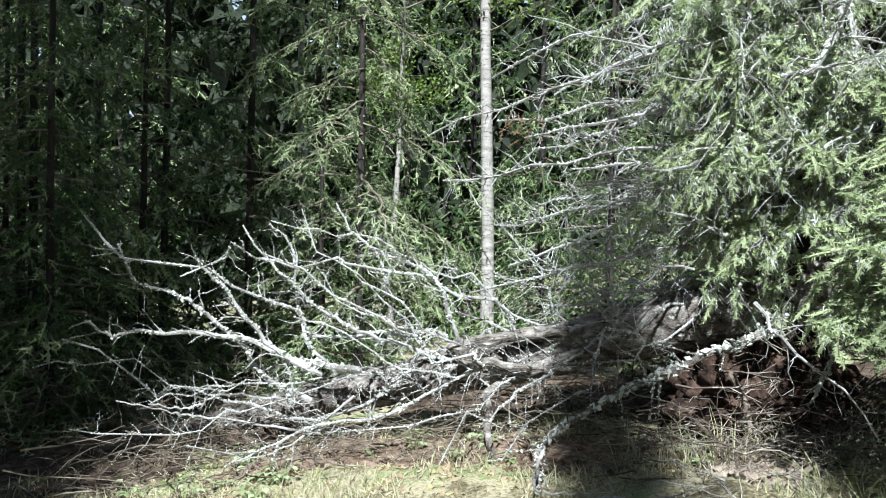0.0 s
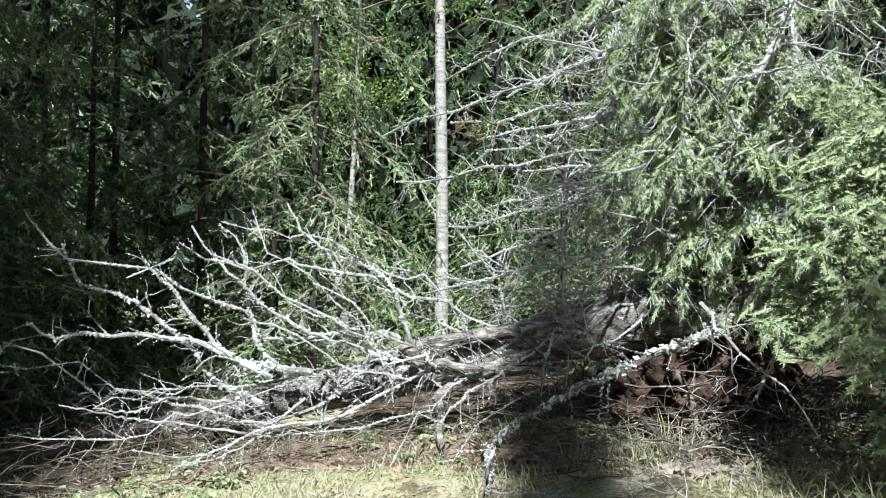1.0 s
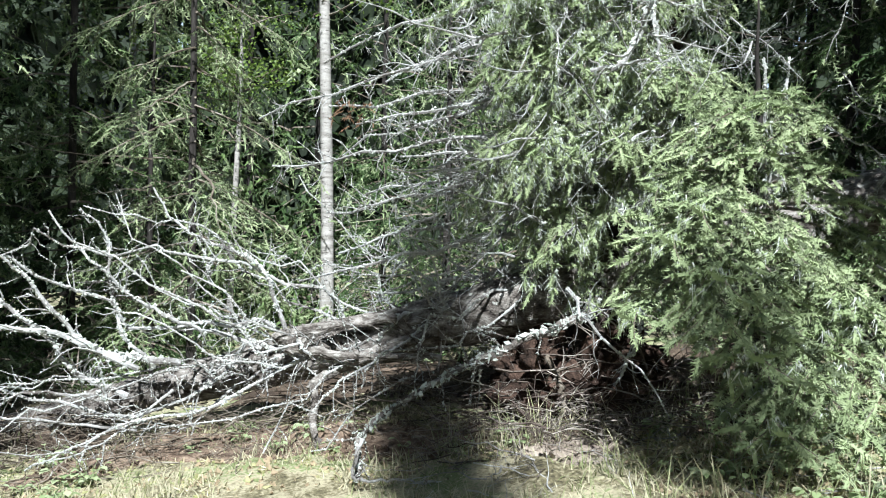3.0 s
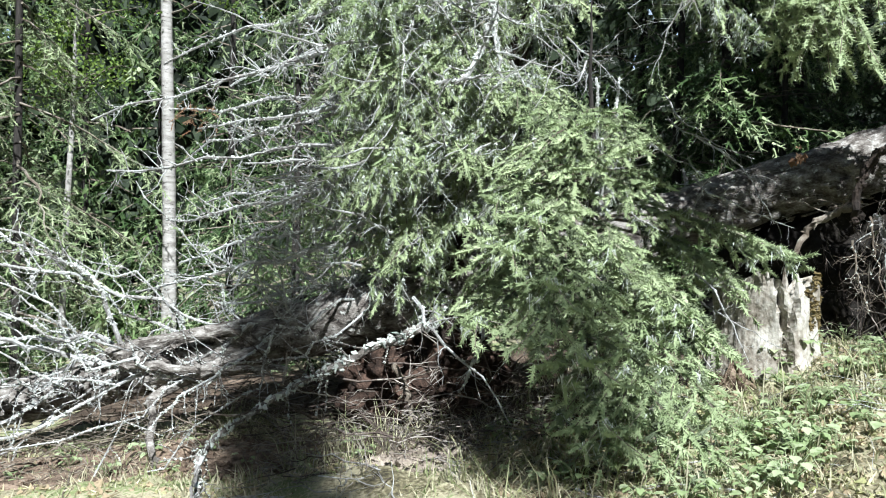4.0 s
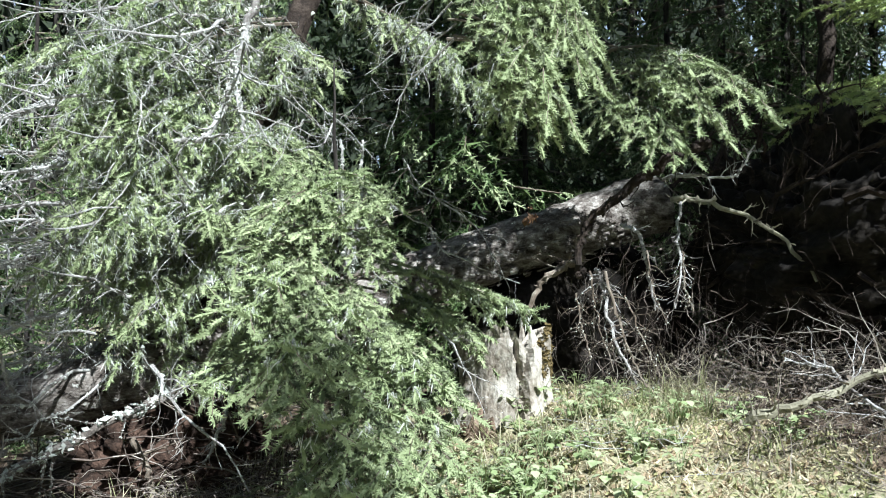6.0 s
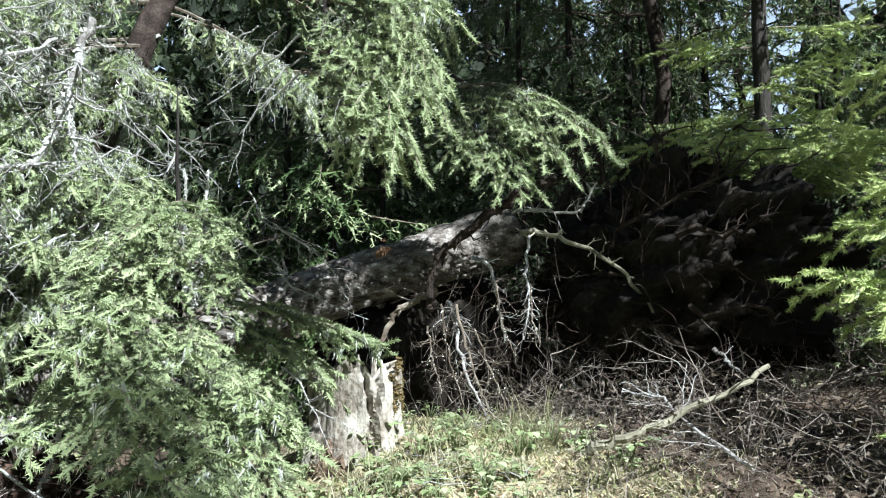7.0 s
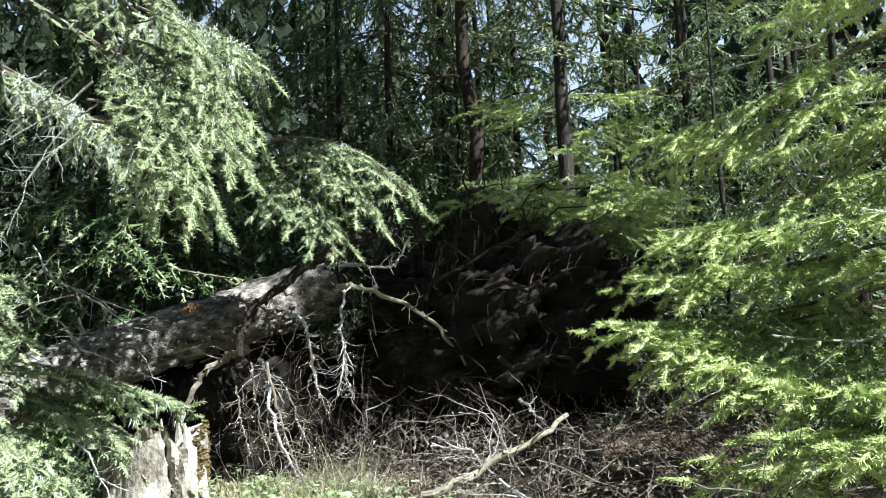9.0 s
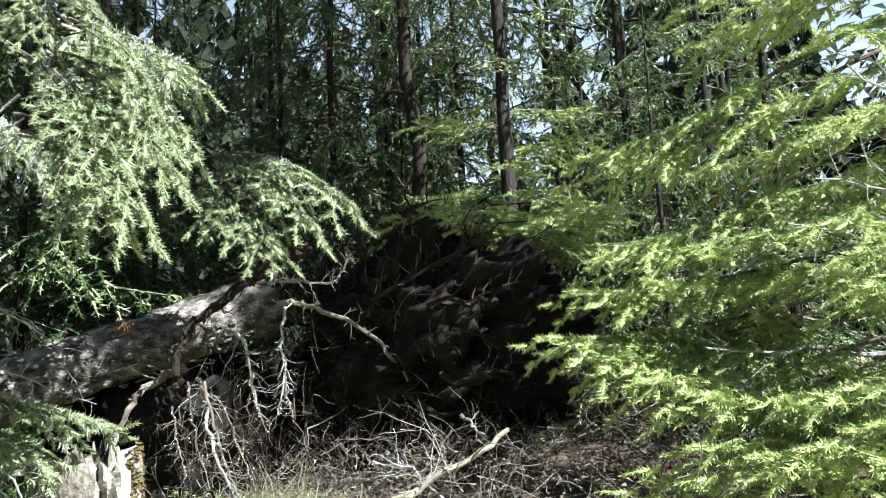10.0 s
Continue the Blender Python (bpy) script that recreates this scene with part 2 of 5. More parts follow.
def needles(g, P, D, L, per, nl, rng, m, body=0.0, fine=True):
    """Fuzzy bottle-brush shoots from P along D: a slim core, and short needles all round it that lean towards the tip."""
    n = len(P)
    m = np.broadcast_to(np.asarray(m), (n,))
    A = unit(np.cross(D, rng.normal(0, 1, (n, 3))))
    B = np.cross(D, A)
    if per:
        f = (np.arange(per)[None] + rng.uniform(0, 1, (n, per))) / per
        phi = np.arange(per)[None] * 2.4 + rng.uniform(0, 6.28, (n, 1)) + rng.normal(0, 0.3, (n, per))
        R = A[:, None] * np.cos(phi)[..., None] + B[:, None] * np.sin(phi)[..., None]
        X = D[:, None]
        base = P[:, None] + X * (L[:, None] * f * 0.97)[..., None]
        side = (0.45 * np.cross(np.broadcast_to(X, R.shape), R) + X) * (nl * 0.14)
        tip = base + unit(X * (0.5 + 1.2 * f[..., None] ** 6) + R + rng.normal(0, 0.22, R.shape)) * (nl * rng.uniform(0.8, 1.2, (n, per, 1)))
        v = np.stack([base - side, base + side, tip], 2).reshape(-1, 3)
        g.add(v, np.arange(3 * n * per).reshape(-1, 3), np.repeat(m, per))
    r = (body * rng.uniform(0.8, 1.2, n))[:, None]
    ring = lambda s, k: [P + D * (L * s)[:, None] + (A * math.cos(a) + B * math.sin(a)) * r * k for a in (0, 2.094, 4.189)]
    if fine:
        v = np.stack([*ring(0.0, 0.7), *ring(0.7, 1.0), P + D * L[:, None]], 1).reshape(-1, 3)
        i = np.arange(n)[:, None] * 7
        f = [[0, 1, 4], [0, 4, 3], [1, 2, 5], [1, 5, 4], [2, 0, 3], [2, 3, 5], [3, 4, 6], [4, 5, 6], [5, 3, 6]]
    else:
        v = np.stack([*ring(0.05, 1.0), P + D * (L * 1.1)[:, None]], 1).reshape(-1, 3)
        i = np.arange(n)[:, None] * 4
        f = [[0, 1, 3], [1, 2, 3], [2, 0, 3]]
    g.add(v, np.concatenate([i + [q] for q in f]), np.tile(m, len(f)))


def live_bough(rng, L, lift, droop, up, hang, twig, step, per, nl, lichen=0.0, young=0.35, gap=0.08, bare=0.1, shoot=0.14, body=0.012, wood=True):
    """A spruce bough along +x: crooked axis, side twigs that hang, finger-like shoots; slots: twig, old, young, lichen."""
    g = Geo()
    s = np.linspace(0, 1, 12)
    ax = np.stack([L * s * (1 - 0.1 * abs(droop) * s), np.cumsum(rng.normal(0, 0.012 * L, 12)), L * (lift * s - droop * s ** 2 + up * s ** 3)], -1)
    tube(g, ax[:: 1 if wood else 3], (0.011 * L ** 0.6 * (1 - 0.85 * s))[:: 1 if wood else 3], 5 if wood else 3, 0)
    P, D, Ln, Y = [], [], [], []
    n = max(4, int(L * (1 - bare) / step))
    ss = bare + (1 - bare) * (np.arange(n) + rng.uniform(0, 0.8, n)) / n
    base, tan = along(ax, np.minimum(ss, 0.999))
    down = np.array([0, 0, -1.0])
    for i in range(n):
        side = 1 if i % 2 else -1
        tl = twig * (0.25 + 0.9 * math.sin(math.pi * min(1, (0.12 + 0.88 * (1 - ss[i])))) ** 0.8) * rng.uniform(0.6, 1.2)
        if not wood:
            tl = twig * rng.uniform(0.6, 1.15) * (1 - 0.55 * ss[i])
        a = rng.uniform(0.55, 1.0)
        lat = np.array([-tan[i][1], tan[i][0], 0]) * side
        h = hang * rng.uniform(0.4, 1.3)
        d = unit(tan[i] * math.cos(a) + lat * math.sin(a) + down * h)
        u = np.linspace(0, 1, 5)[:, None]
        tw = base[i] + d * u * tl + down * (u ** 2) * tl * h * 0.4 + rng.normal(0, 0.012, (5, 3)) * u
        if wood:
            tube(g, tw[::2], 0.004 * (1 - 0.6 * u[::2, 0]), 3, 0)
        k = max(2, int(tl / gap))
        q = (np.arange(k) + rng.uniform(0.2, 0.8, k)) / k
        p, td = along(tw, q)
        flat = unit(np.cross(td, np.array([0.0, 0, 1.0]) + rng.normal(0, 0.2, (k, 3)))) * np.where(np.arange(k) % 2, 1, -1)[:, None]
        sl = shoot * rng.uniform(0.7, 1.2, k) * (1.15 - 0.45 * q)
        P.append(p), D.append(unit(td * 0.6 + flat * 0.9 + down * 0.2 * h + rng.normal(0, 0.2, (k, 3)))), Ln.append(sl), Y.append(q * 0.45 + 0.55 * ss[i] + 0.12)
        c = max(1, int(tl / (shoot * 0.8)))
        p2, d2 = along(tw, np.append((np.arange(c) + 0.1) / c, 0.97))
        P.append(p2), D.append(unit(d2 + rng.normal(0, 0.08, d2.shape))), Ln.append(np.full(len(p2), shoot * 0.95)), Y.append(np.append(np.full(c, 0.25 + 0.4 * ss[i]), 0.9))
    q = np.linspace(max(0.4, bare), 0.985, max(3, int(L * 0.6 / (shoot * 0.8))))
    p, d = along(ax, q)
    P.append(p), D.append(d), Ln.append(np.full(len(q), shoot)), Y.append(q)
    P, D, Ln, Y = np.concatenate(P), np.concatenate(D), np.concatenate(Ln), np.concatenate(Y)
    new_growth = (Y + rng.normal(0, 0.22, len(Y))) > 1 - young
    needles(g, P, D, Ln, per, nl, rng, np.where(new_growth, 2, 1), body, wood)
    if lichen:
        # beard lichen hangs in tufts from some of the twigs
        tufts = max(3, int(len(P) * lichen * 0.16))
        at = P[rng.integers(0, len(P), tufts)]
        i = rng.integers(0, tufts, tufts * 16)
        k = len(i)
        slivers(g, at[i] + rng.normal(0, 0.016, (k, 3)), unit(rng.normal(0, 0.5, (k, 3)) + down * 1.3), rng.uniform(0.02, 0.1, k), rng.uniform(0.0012, 0.004, k), rng, 3)
        lumps(g, at + rng.normal(0, 0.012, at.shape), rng.uniform(0.005, 0.015, tufts), rng, 3)
    return g, ax[-1]


def dead_bough(g, pts, r0, rng, twigs=14, length=0.45, crust=40, sub=3, spread=0.9, m=0, mc=1, k=6, tip=0.2):
    """A bare branch along pts with crooked twigs and crusty growth."""
    n = len(pts)
    rad = r0 * (1 - (1 - tip) * np.linspace(0, 1, n) ** 0.8)
    tube(g, pts, rad, k, m, 0.15, rng)
    spots, rads = [], []
    q = rng.uniform(0.03, 1, crust)
    p, t = along(pts, q)
    spots.append(p), rads.append(np.interp(q, np.linspace(0, 1, n), rad))
    q = np.sort(rng.uniform(0.12, 0.98, twigs))
    p, t = along(pts, q)
    for i in range(twigs):
        d = unit(t[i] * rng.uniform(0.3, 1.0) + unit(np.cross(t[i], rng.normal(0, 1, 3))) * spread)
        l = length * rng.uniform(0.35, 1.2) * (1 - 0.45 * q[i])
        tw = line(p[i], p[i] + d * l, 5, rng.uniform(-0.12, 0.12), 0.045, rng)
        r = min(0.5 * np.interp(q[i], np.linspace(0, 1, n), rad), 0.004 + 0.016 * l)
        tube(g, tw, r * np.linspace(1, 0.25, 5), 4, m)
        c = max(1, int(crust * l / 6))
        a, _ = along(tw, rng.uniform(0, 1, c))
        spots.append(a), rads.append(np.full(c, r * 0.8))
        for _ in range(rng.integers(0, sub + 1)):
            b, bt = along(tw, rng.uniform(0.25, 0.95, 1))
            d2 = unit(bt[0] * 0.7 + unit(np.cross(bt[0], rng.normal(0, 1, 3))) * 0.8)
            tube(g, line(b[0], b[0] + d2 * l * rng.uniform(0.25, 0.55), 4, 0, 0.05, rng), r * np.array([0.55, 0.45, 0.35, 0.15]), 3, m)
    at, ra = np.concatenate(spots), np.concatenate(rads)
    lumps(g, at + rng.normal(0, 0.5, at.shape) * ra[:, None], ra * rng.uniform(0.35, 1.1, len(at)) + 0.003, rng, mc)
    return g


def thing(name, label, category, at=(0, 0, 0), group=""):
    ob = new(name)
    ob.matrix_basis = pose(*at)
    ob.empty_display_size = 0.1
    return tagged(ob, label, category, group)


def part(name, me, parent, label="", m=None):
    """A mesh as a part of a thing, at the world pose m (or at the thing's own)."""
    ob = new(name, me)
    ob.parent = parent
    if m is not None:
        up = parent.matrix_basis if parent.parent is None else parent.parent.matrix_basis @ parent.matrix_basis
        ob.matrix_basis = up.inverted() @ m
    if label:
        tagged(ob, label)
    return ob


def RNG(k):
    return np.random.default_rng(k)


# ---- ground ----
def gz(x, y):
    """The height of the ground: it climbs from the left to the mound at the root plate."""
    x, y = np.asarray(x, float), np.asarray(y, float)
    z = 0.3 + 1.5 * np.tanh(0.145 / 1.5 * (x - 0.4))
    z = z + 0.17 * np.exp(-((x - 3.7) ** 2 + (y - 3.6) ** 2) / 2.6) + 0.1 * np.exp(-((x - 4.2) ** 2 + (y - 1.8) ** 2) / 1.6)
    z = z - 0.12 * np.exp(-((x - 1.5) ** 2 + (y - 5.2) ** 2) / 0.8)
    z = z + 0.12 * np.exp(-((x - 3.42) ** 2 + (y - 4.0) ** 2) / 0.3)
    return z + 0.035 * np.sin(1.9 * x + 0.7 * y) * np.cos(1.3 * y - 0.6 * x) + 0.02 * np.sin(4.3 * x - 2.1 * y) + 0.015 * np.sin(7.7 * y + 3.1 * x)


def build_ground():
    n = 190
    u = np.linspace(-1, 1, n)
    ax = 9 * u + 190 * u ** 5
    X, Y = np.meshgrid(ax + 1.2, ax + 3.5, indexing="ij")
    Z = gz(X, Y)
    near = np.exp(-((X - 1.2) ** 2 + (Y - 3.5) ** 2) / 60)
    Z = Z + RNG(1).normal(0, 0.012, Z.shape) * near
    v = np.stack([X, Y, Z], -1).reshape(-1, 3)
    i = np.arange((n - 1) * n).reshape(n - 1, n)[:, :-1].reshape(-1)
    f = np.concatenate([np.stack([i, i + n, i + n + 1], -1), np.stack([i, i + n + 1, i + 1], -1)])
    g = Geo()
    g.add(v, f)
    tagged(new("ground", g.mesh("ground", [M_GROUND], True)), "uneven forest floor of straw, moss and needle litter", "ground", kind="structure")


build_ground()

# ---- the fallen spruce: trunk, root plate, roots, bare branches ----
LOG0, LOG1 = np.array((-2.9, 6.42, -0.14)), np.array((4.9, 4.38, 2.33))
LDIR = unit(LOG1 - LOG0)


def log_at(s):
    return LOG0 + (LOG1 - LOG0) * s


def log_radius(s):
    return 0.115 + 0.085 * np.clip(np.asarray(s) / 0.5, 0, 1)


fallen = thing("fallen_spruce", "uprooted dead spruce with grey bark and bare lichened branches", "fallen tree", (0, 6, 0))


def build_log():
    rng = RNG(2)
    n, k = 130, 30
    s = np.linspace(-0.12, 1.02, n)
    pts = np.stack([log_at(x) for x in s]) + np.stack([np.zeros(n), 0.03 * np.sin(s * 9), 0.03 * np.sin(s * 7 + 1)], -1)
    g = Geo()
    tube(g, pts, log_radius(s) * (1 + 0.25 * np.clip(s - 0.9, 0, 1) * 6), k, 0, 0.09, rng)
    stem = part("trunk", g.mesh("log", [M_BARK], True), fallen, "grey flaking bark with light patches", Matrix())
    # flakes of bark that stand off the trunk
    g = Geo()
    for _ in range(1200):
        x, a = rng.uniform(0, 1), rng.uniform(0, 2 * math.pi)
        c, r = log_at(x), log_radius(x)
        e1 = unit(np.cross(LDIR, (0, 0, 1)))
        e2 = np.cross(e1, LDIR)
        nrm = e1 * math.cos(a) + e2 * math.sin(a)
        tg = np.cross(LDIR, nrm)
        w, h = rng.uniform(0.012, 0.035), rng.uniform(0.01, 0.025)
        p = c + nrm * r * 1.01
        lift = rng.uniform(0.003, 0.014)
        v = [p - LDIR * w - tg * h, p + LDIR * w - tg * h * 0.8, p + LDIR * w * 0.8 + tg * h + nrm * lift, p - LDIR * w * 0.9 + tg * h + nrm * lift, p + nrm * 0.012]
        g.add(v, [[0, 1, 4], [1, 2, 4], [2, 3, 4], [3, 0, 4]])
    tagged(part("flaking_bark", g.mesh("flakes", [M_BARK]), stem, "loose bark flakes", Matrix()), kind="stuff")


build_log()

# where each branch leaves the trunk, its tip, its bow and its thickness
FAN = [
    (0.33, (-3.13, 5.06, 1.75), 0.02, 0.032),
    (0.38, (-2.33, 4.93, 1.33), -0.06, 0.024), (0.45, (-1.79, 5.06, 1.5), 0.07, 0.028),
    (0.46, (-1.57, 5.24, 1.82), 0.10, 0.018),
    (0.42, (-1.94, 5.64, 1.74), 0.04, 0.02), (0.32, (-3.24, 4.99, 0.86), 0.05, 0.03),
]
SECOND = [
    (0.49, (-0.98, 5.5, 1.55), 0.06, 0.02), (0.52, (-0.45, 5.98, 2.02), 0.05, 0.016), (0.51, (-0.75, 5.94, 1.42), 0.05, 0.018),
    (0.41, (-1.67, 5.94, 1.39), 0.06, 0.02), (0.50, (-1.08, 5.06, 1.32), 0.10, 0.022), (0.44, (-1.55, 5.03, 1.07), 0.10, 0.02),
    (0.53, (-0.27, 6.1, 1.38), 0.05, 0.018), (0.55, (-0.14, 6.21, 1.56), 0.05, 0.018), (0.56, (0.14, 6.01, 1.43), 0.05, 0.018),
]
LOW = [
    (0.30, (-2.4, 4.67, 0.5), -0.06, 0.02), (0.33, (-2.82, 4.42, 0.37), 0.02, 0.018),
    (0.42, (-2.02, 4.41, 0.31), 0.02, 0.022), 
    (0.55, (-0.44, 4.57, 0.14), -0.05, 0.028),
    (0.57, (-0.17, 4.6, 0.11), -0.06, 0.022), (0.36, (-3.22, 4.64, 0.71), 0.03, 0.02),
]


def build_branches():
    for i, (s, tip, bow, r) in enumerate(FAN + SECOND + LOW):
        rng = RNG(100 + i)
        low = i >= len(FAN) + len(SECOND)
        tip = np.array(tip)
        base = log_at(s) + np.array([0, -0.05, 0.05])
        L = np.linalg.norm(tip - base)
        tip[2] = max(tip[2], float(gz(tip[0], tip[1])) + 0.03)
        pts = line(base, tip, 16, bow * (1.3 if low else 2.0), 0.026, rng)
        pts[:, 2] = np.maximum(pts[:, 2], gz(pts[:, 0], pts[:, 1]) + 0.015)
        g = dead_bough(Geo(), pts, r * (0.42 if low else 0.55), rng, twigs=int(8 + 6 * L), length=0.36, crust=int(120 * L), sub=2, spread=1.35, tip=0.4)
        part("branch", g.mesh("branch", [M_DEAD, M_LICHEN]), fallen, "bare grey branch crusted with pale lichen", Matrix())
    # stubs and short dead twigs on all sides of the trunk
    for i in range(16):
        rng = RNG(200 + i)
        s = rng.uniform(0.14, 0.64)
        d = unit(np.array([rng.uniform(-0.9, 0.1), rng.normal(-0.35, 0.6), rng.normal(0.15, 0.7)]))
        base = log_at(s) + d * 0.06
        tip = base + d * rng.uniform(0.35, 1.25)
        tip[2] = max(tip[2], float(gz(tip[0], tip[1])) + 0.03)
        g = dead_bough(Geo(), line(base, tip, 8, rng.uniform(-0.1, 0.12), 0.03, rng), rng.uniform(0.009, 0.018), rng, twigs=9, length=0.34, crust=22, sub=3)
        part("branch", g.mesh("branch", [M_DEAD, M_LICHEN]), fallen, "", Matrix())


build_branches()


def hero(name, parent, label, pts, r0, seed, mats, twigs=6, length=0.25, crust=20, n=18, tip=0.45, sub=2):
    """A branch or root through a few points, smoothed."""
    rng = RNG(seed)
    p = np.array(pts, float)
    x = np.linspace(0, len(p) - 1, n)
    i = np.clip(x.astype(int), 0, len(p) - 2)
    f = (x - i)[:, None]
    m = np.gradient(p, axis=0)
    h = (2 * f ** 3 - 3 * f ** 2 + 1) * p[i] + (f ** 3 - 2 * f ** 2 + f) * m[i] + (3 * f ** 2 - 2 * f ** 3) * p[i + 1] + (f ** 3 - f ** 2) * m[i + 1]
    h += rng.normal(0, min(r0 * 0.25, 0.006) + 0.003, h.shape)
    g = dead_bough(Geo(), h, r0, rng, twigs=twigs, length=length, crust=crust, sub=sub, k=8, tip=tip)
    return part(name, g.mesh(name, mats), parent, label, Matrix())


DEADM, BARKM, ROOTM = [M_DEAD, M_LICHEN], [M_BARK, M_BARK], [M_ROOT_AND_SHADE, M_ROOT_AND_SHADE]
hero("limb", fallen, "thick bare limb", [log_at(0.44) + (0, -0.1, 0.12), (-0.49, 5.42, 0.85), (-0.09, 5.41, 0.92), (0.33, 5.31, 1)], 0.045, 301, BARKM, 3, 0.2, 30)
hero("limb", fallen, "thick bare limb", [(-0.5, 5.32, 0.86), (-0.27, 5.24, 0.78), (0.16, 5.16, 0.76), (0.64, 5.05, 0.79)], 0.045, 302, BARKM, 4, 0.3, 30)
hero("limb", fallen, "short broken limb", [log_at(0.54), (-0.11, 5.31, 0.62), (-0.19, 5.1, 0.5), (-0.14, 4.7, 0.19)], 0.045, 303, BARKM, 4, 0.2, 20)
hero("limb", fallen, "lichen-crusted limb arching to the ground", [(1.68, 4.91, 1.26), (1.46, 4.76, 1.07), (1.03, 4.65, 0.92), (0.63, 4.5, 0.73), (0.22, 4.31, 0.52), (0.14, 4.01, 0.28)], 0.031, 304, [M_BARK, M_LICHEN], 26, 0.3, 420, 26)

hero("branch", fallen, "knobby bare branch crusted with pale lichen", [(-0.41, 5.43, 0.79), (-0.56, 5.4, 1.23), (-0.67, 5.38, 1.38), (-0.8, 5.35, 1.45), (-1.04, 5.3, 1.54), (-1.19, 5.25, 1.65), (-1.31, 5.21, 1.87)], 0.017, 340, DEADM, 14, 0.34, 200, 24, 0.35)
hero("branch", fallen, "knobby bare branch crusted with pale lichen", [(-0.62, 5.41, 0.77), (-1.01, 5.37, 0.9), (-1.26, 5.33, 1), (-1.44, 5.31, 1.1), (-1.62, 5.27, 1.27), (-1.8, 5.24, 1.43), (-1.99, 5.19, 1.7)], 0.018, 341, DEADM, 14, 0.34, 200, 24, 0.35)
hero("branch", fallen, "knobby bare branch crusted with pale lichen", [(-1.15, 5.3, 0.67), (-1.47, 5.21, 0.72), (-1.68, 5.12, 0.81), (-1.87, 5.04, 1.04), (-2.03, 4.97, 1.26), (-2.19, 4.89, 1.45)], 0.026, 342, DEADM, 14, 0.34, 200, 24, 0.35)
hero("branch", fallen, "knobby bare branch crusted with pale lichen", [(-1.4, 5.19, 0.65), (-1.62, 5.12, 0.76), (-1.85, 5.06, 0.89), (-2.14, 4.95, 0.94), (-2.4, 4.85, 0.95), (-2.59, 4.76, 0.96), (-2.72, 4.71, 0.93), (-2.85, 4.64, 1.04)], 0.021, 343, DEADM, 14, 0.34, 200, 24, 0.35)
hero("branch", fallen, "knobby bare branch crusted with pale lichen", [(-1.49, 5.31, 0.44), (-1.82, 5.25, 0.6), (-2, 5.22, 0.83), (-2.27, 5.15, 1.08), (-2.49, 5.1, 1.21), (-2.71, 5.03, 1.28), (-2.83, 5, 1.55)], 0.021, 344, DEADM, 14, 0.34, 200, 24, 0.35)
hero("branch", fallen, "knobby bare branch crusted with pale lichen", [(-1.28, 5.32, 0.65), (-1.52, 5.29, 0.84), (-1.6, 5.31, 1.08), (-1.64, 5.34, 1.29), (-1.69, 5.37, 1.57), (-1.85, 5.35, 1.72)], 0.016, 345, DEADM, 14, 0.34, 200, 24, 0.35)
hero("branch", fallen, "knobby bare branch crusted with pale lichen", [(-0.95, 5.32, 1.22), (-0.97, 5.3, 1.37), (-1.04, 5.28, 1.54)], 0.013, 346, DEADM, 7, 0.34, 60, 24, 0.35)
hero("branch", fallen, "knobby bare branch crusted with pale lichen", [(-0.3, 5.29, 0.74), (-0.69, 5.16, 0.51), (-0.93, 5.03, 0.41), (-1.3, 4.86, 0.37), (-1.63, 4.67, 0.24), (-1.81, 4.51, 0.15)], 0.013, 347, DEADM, 14, 0.34, 200, 24, 0.35)
hero("branch", fallen, "knobby bare branch crusted with pale lichen", [(-1.12, 5.05, 0.54), (-1.31, 4.9, 0.36), (-1.48, 4.74, 0.25), (-1.7, 4.55, 0.19)], 0.010, 348, DEADM, 7, 0.34, 60, 24, 0.35)
hero("branch", fallen, "knobby bare branch crusted with pale lichen", [(-1.52, 4.83, 0.57), (-1.47, 4.85, 0.51), (-1.5, 4.84, 0.68), (-1.53, 4.83, 0.78)], 0.010, 349, DEADM, 7, 0.34, 60, 24, 0.35)
hero("branch", fallen, "knobby bare branch crusted with pale lichen", [(-1.61, 5.01, 0.5), (-1.98, 4.87, 0.54), (-2.18, 4.78, 0.46), (-2.41, 4.66, 0.5)], 0.011, 350, DEADM, 7, 0.34, 60, 24, 0.35)
hero("branch", fallen, "knobby bare branch crusted with pale lichen", [(-1.36, 5.09, 0.26), (-2.05, 4.84, 0.39), (-2.29, 4.73, 0.44), (-2.57, 4.58, 0.53)], 0.010, 351, DEADM, 7, 0.34, 60, 24, 0.35)

# ---- root plate ----
RC = np.array((5.86, 3.44, 2.03))


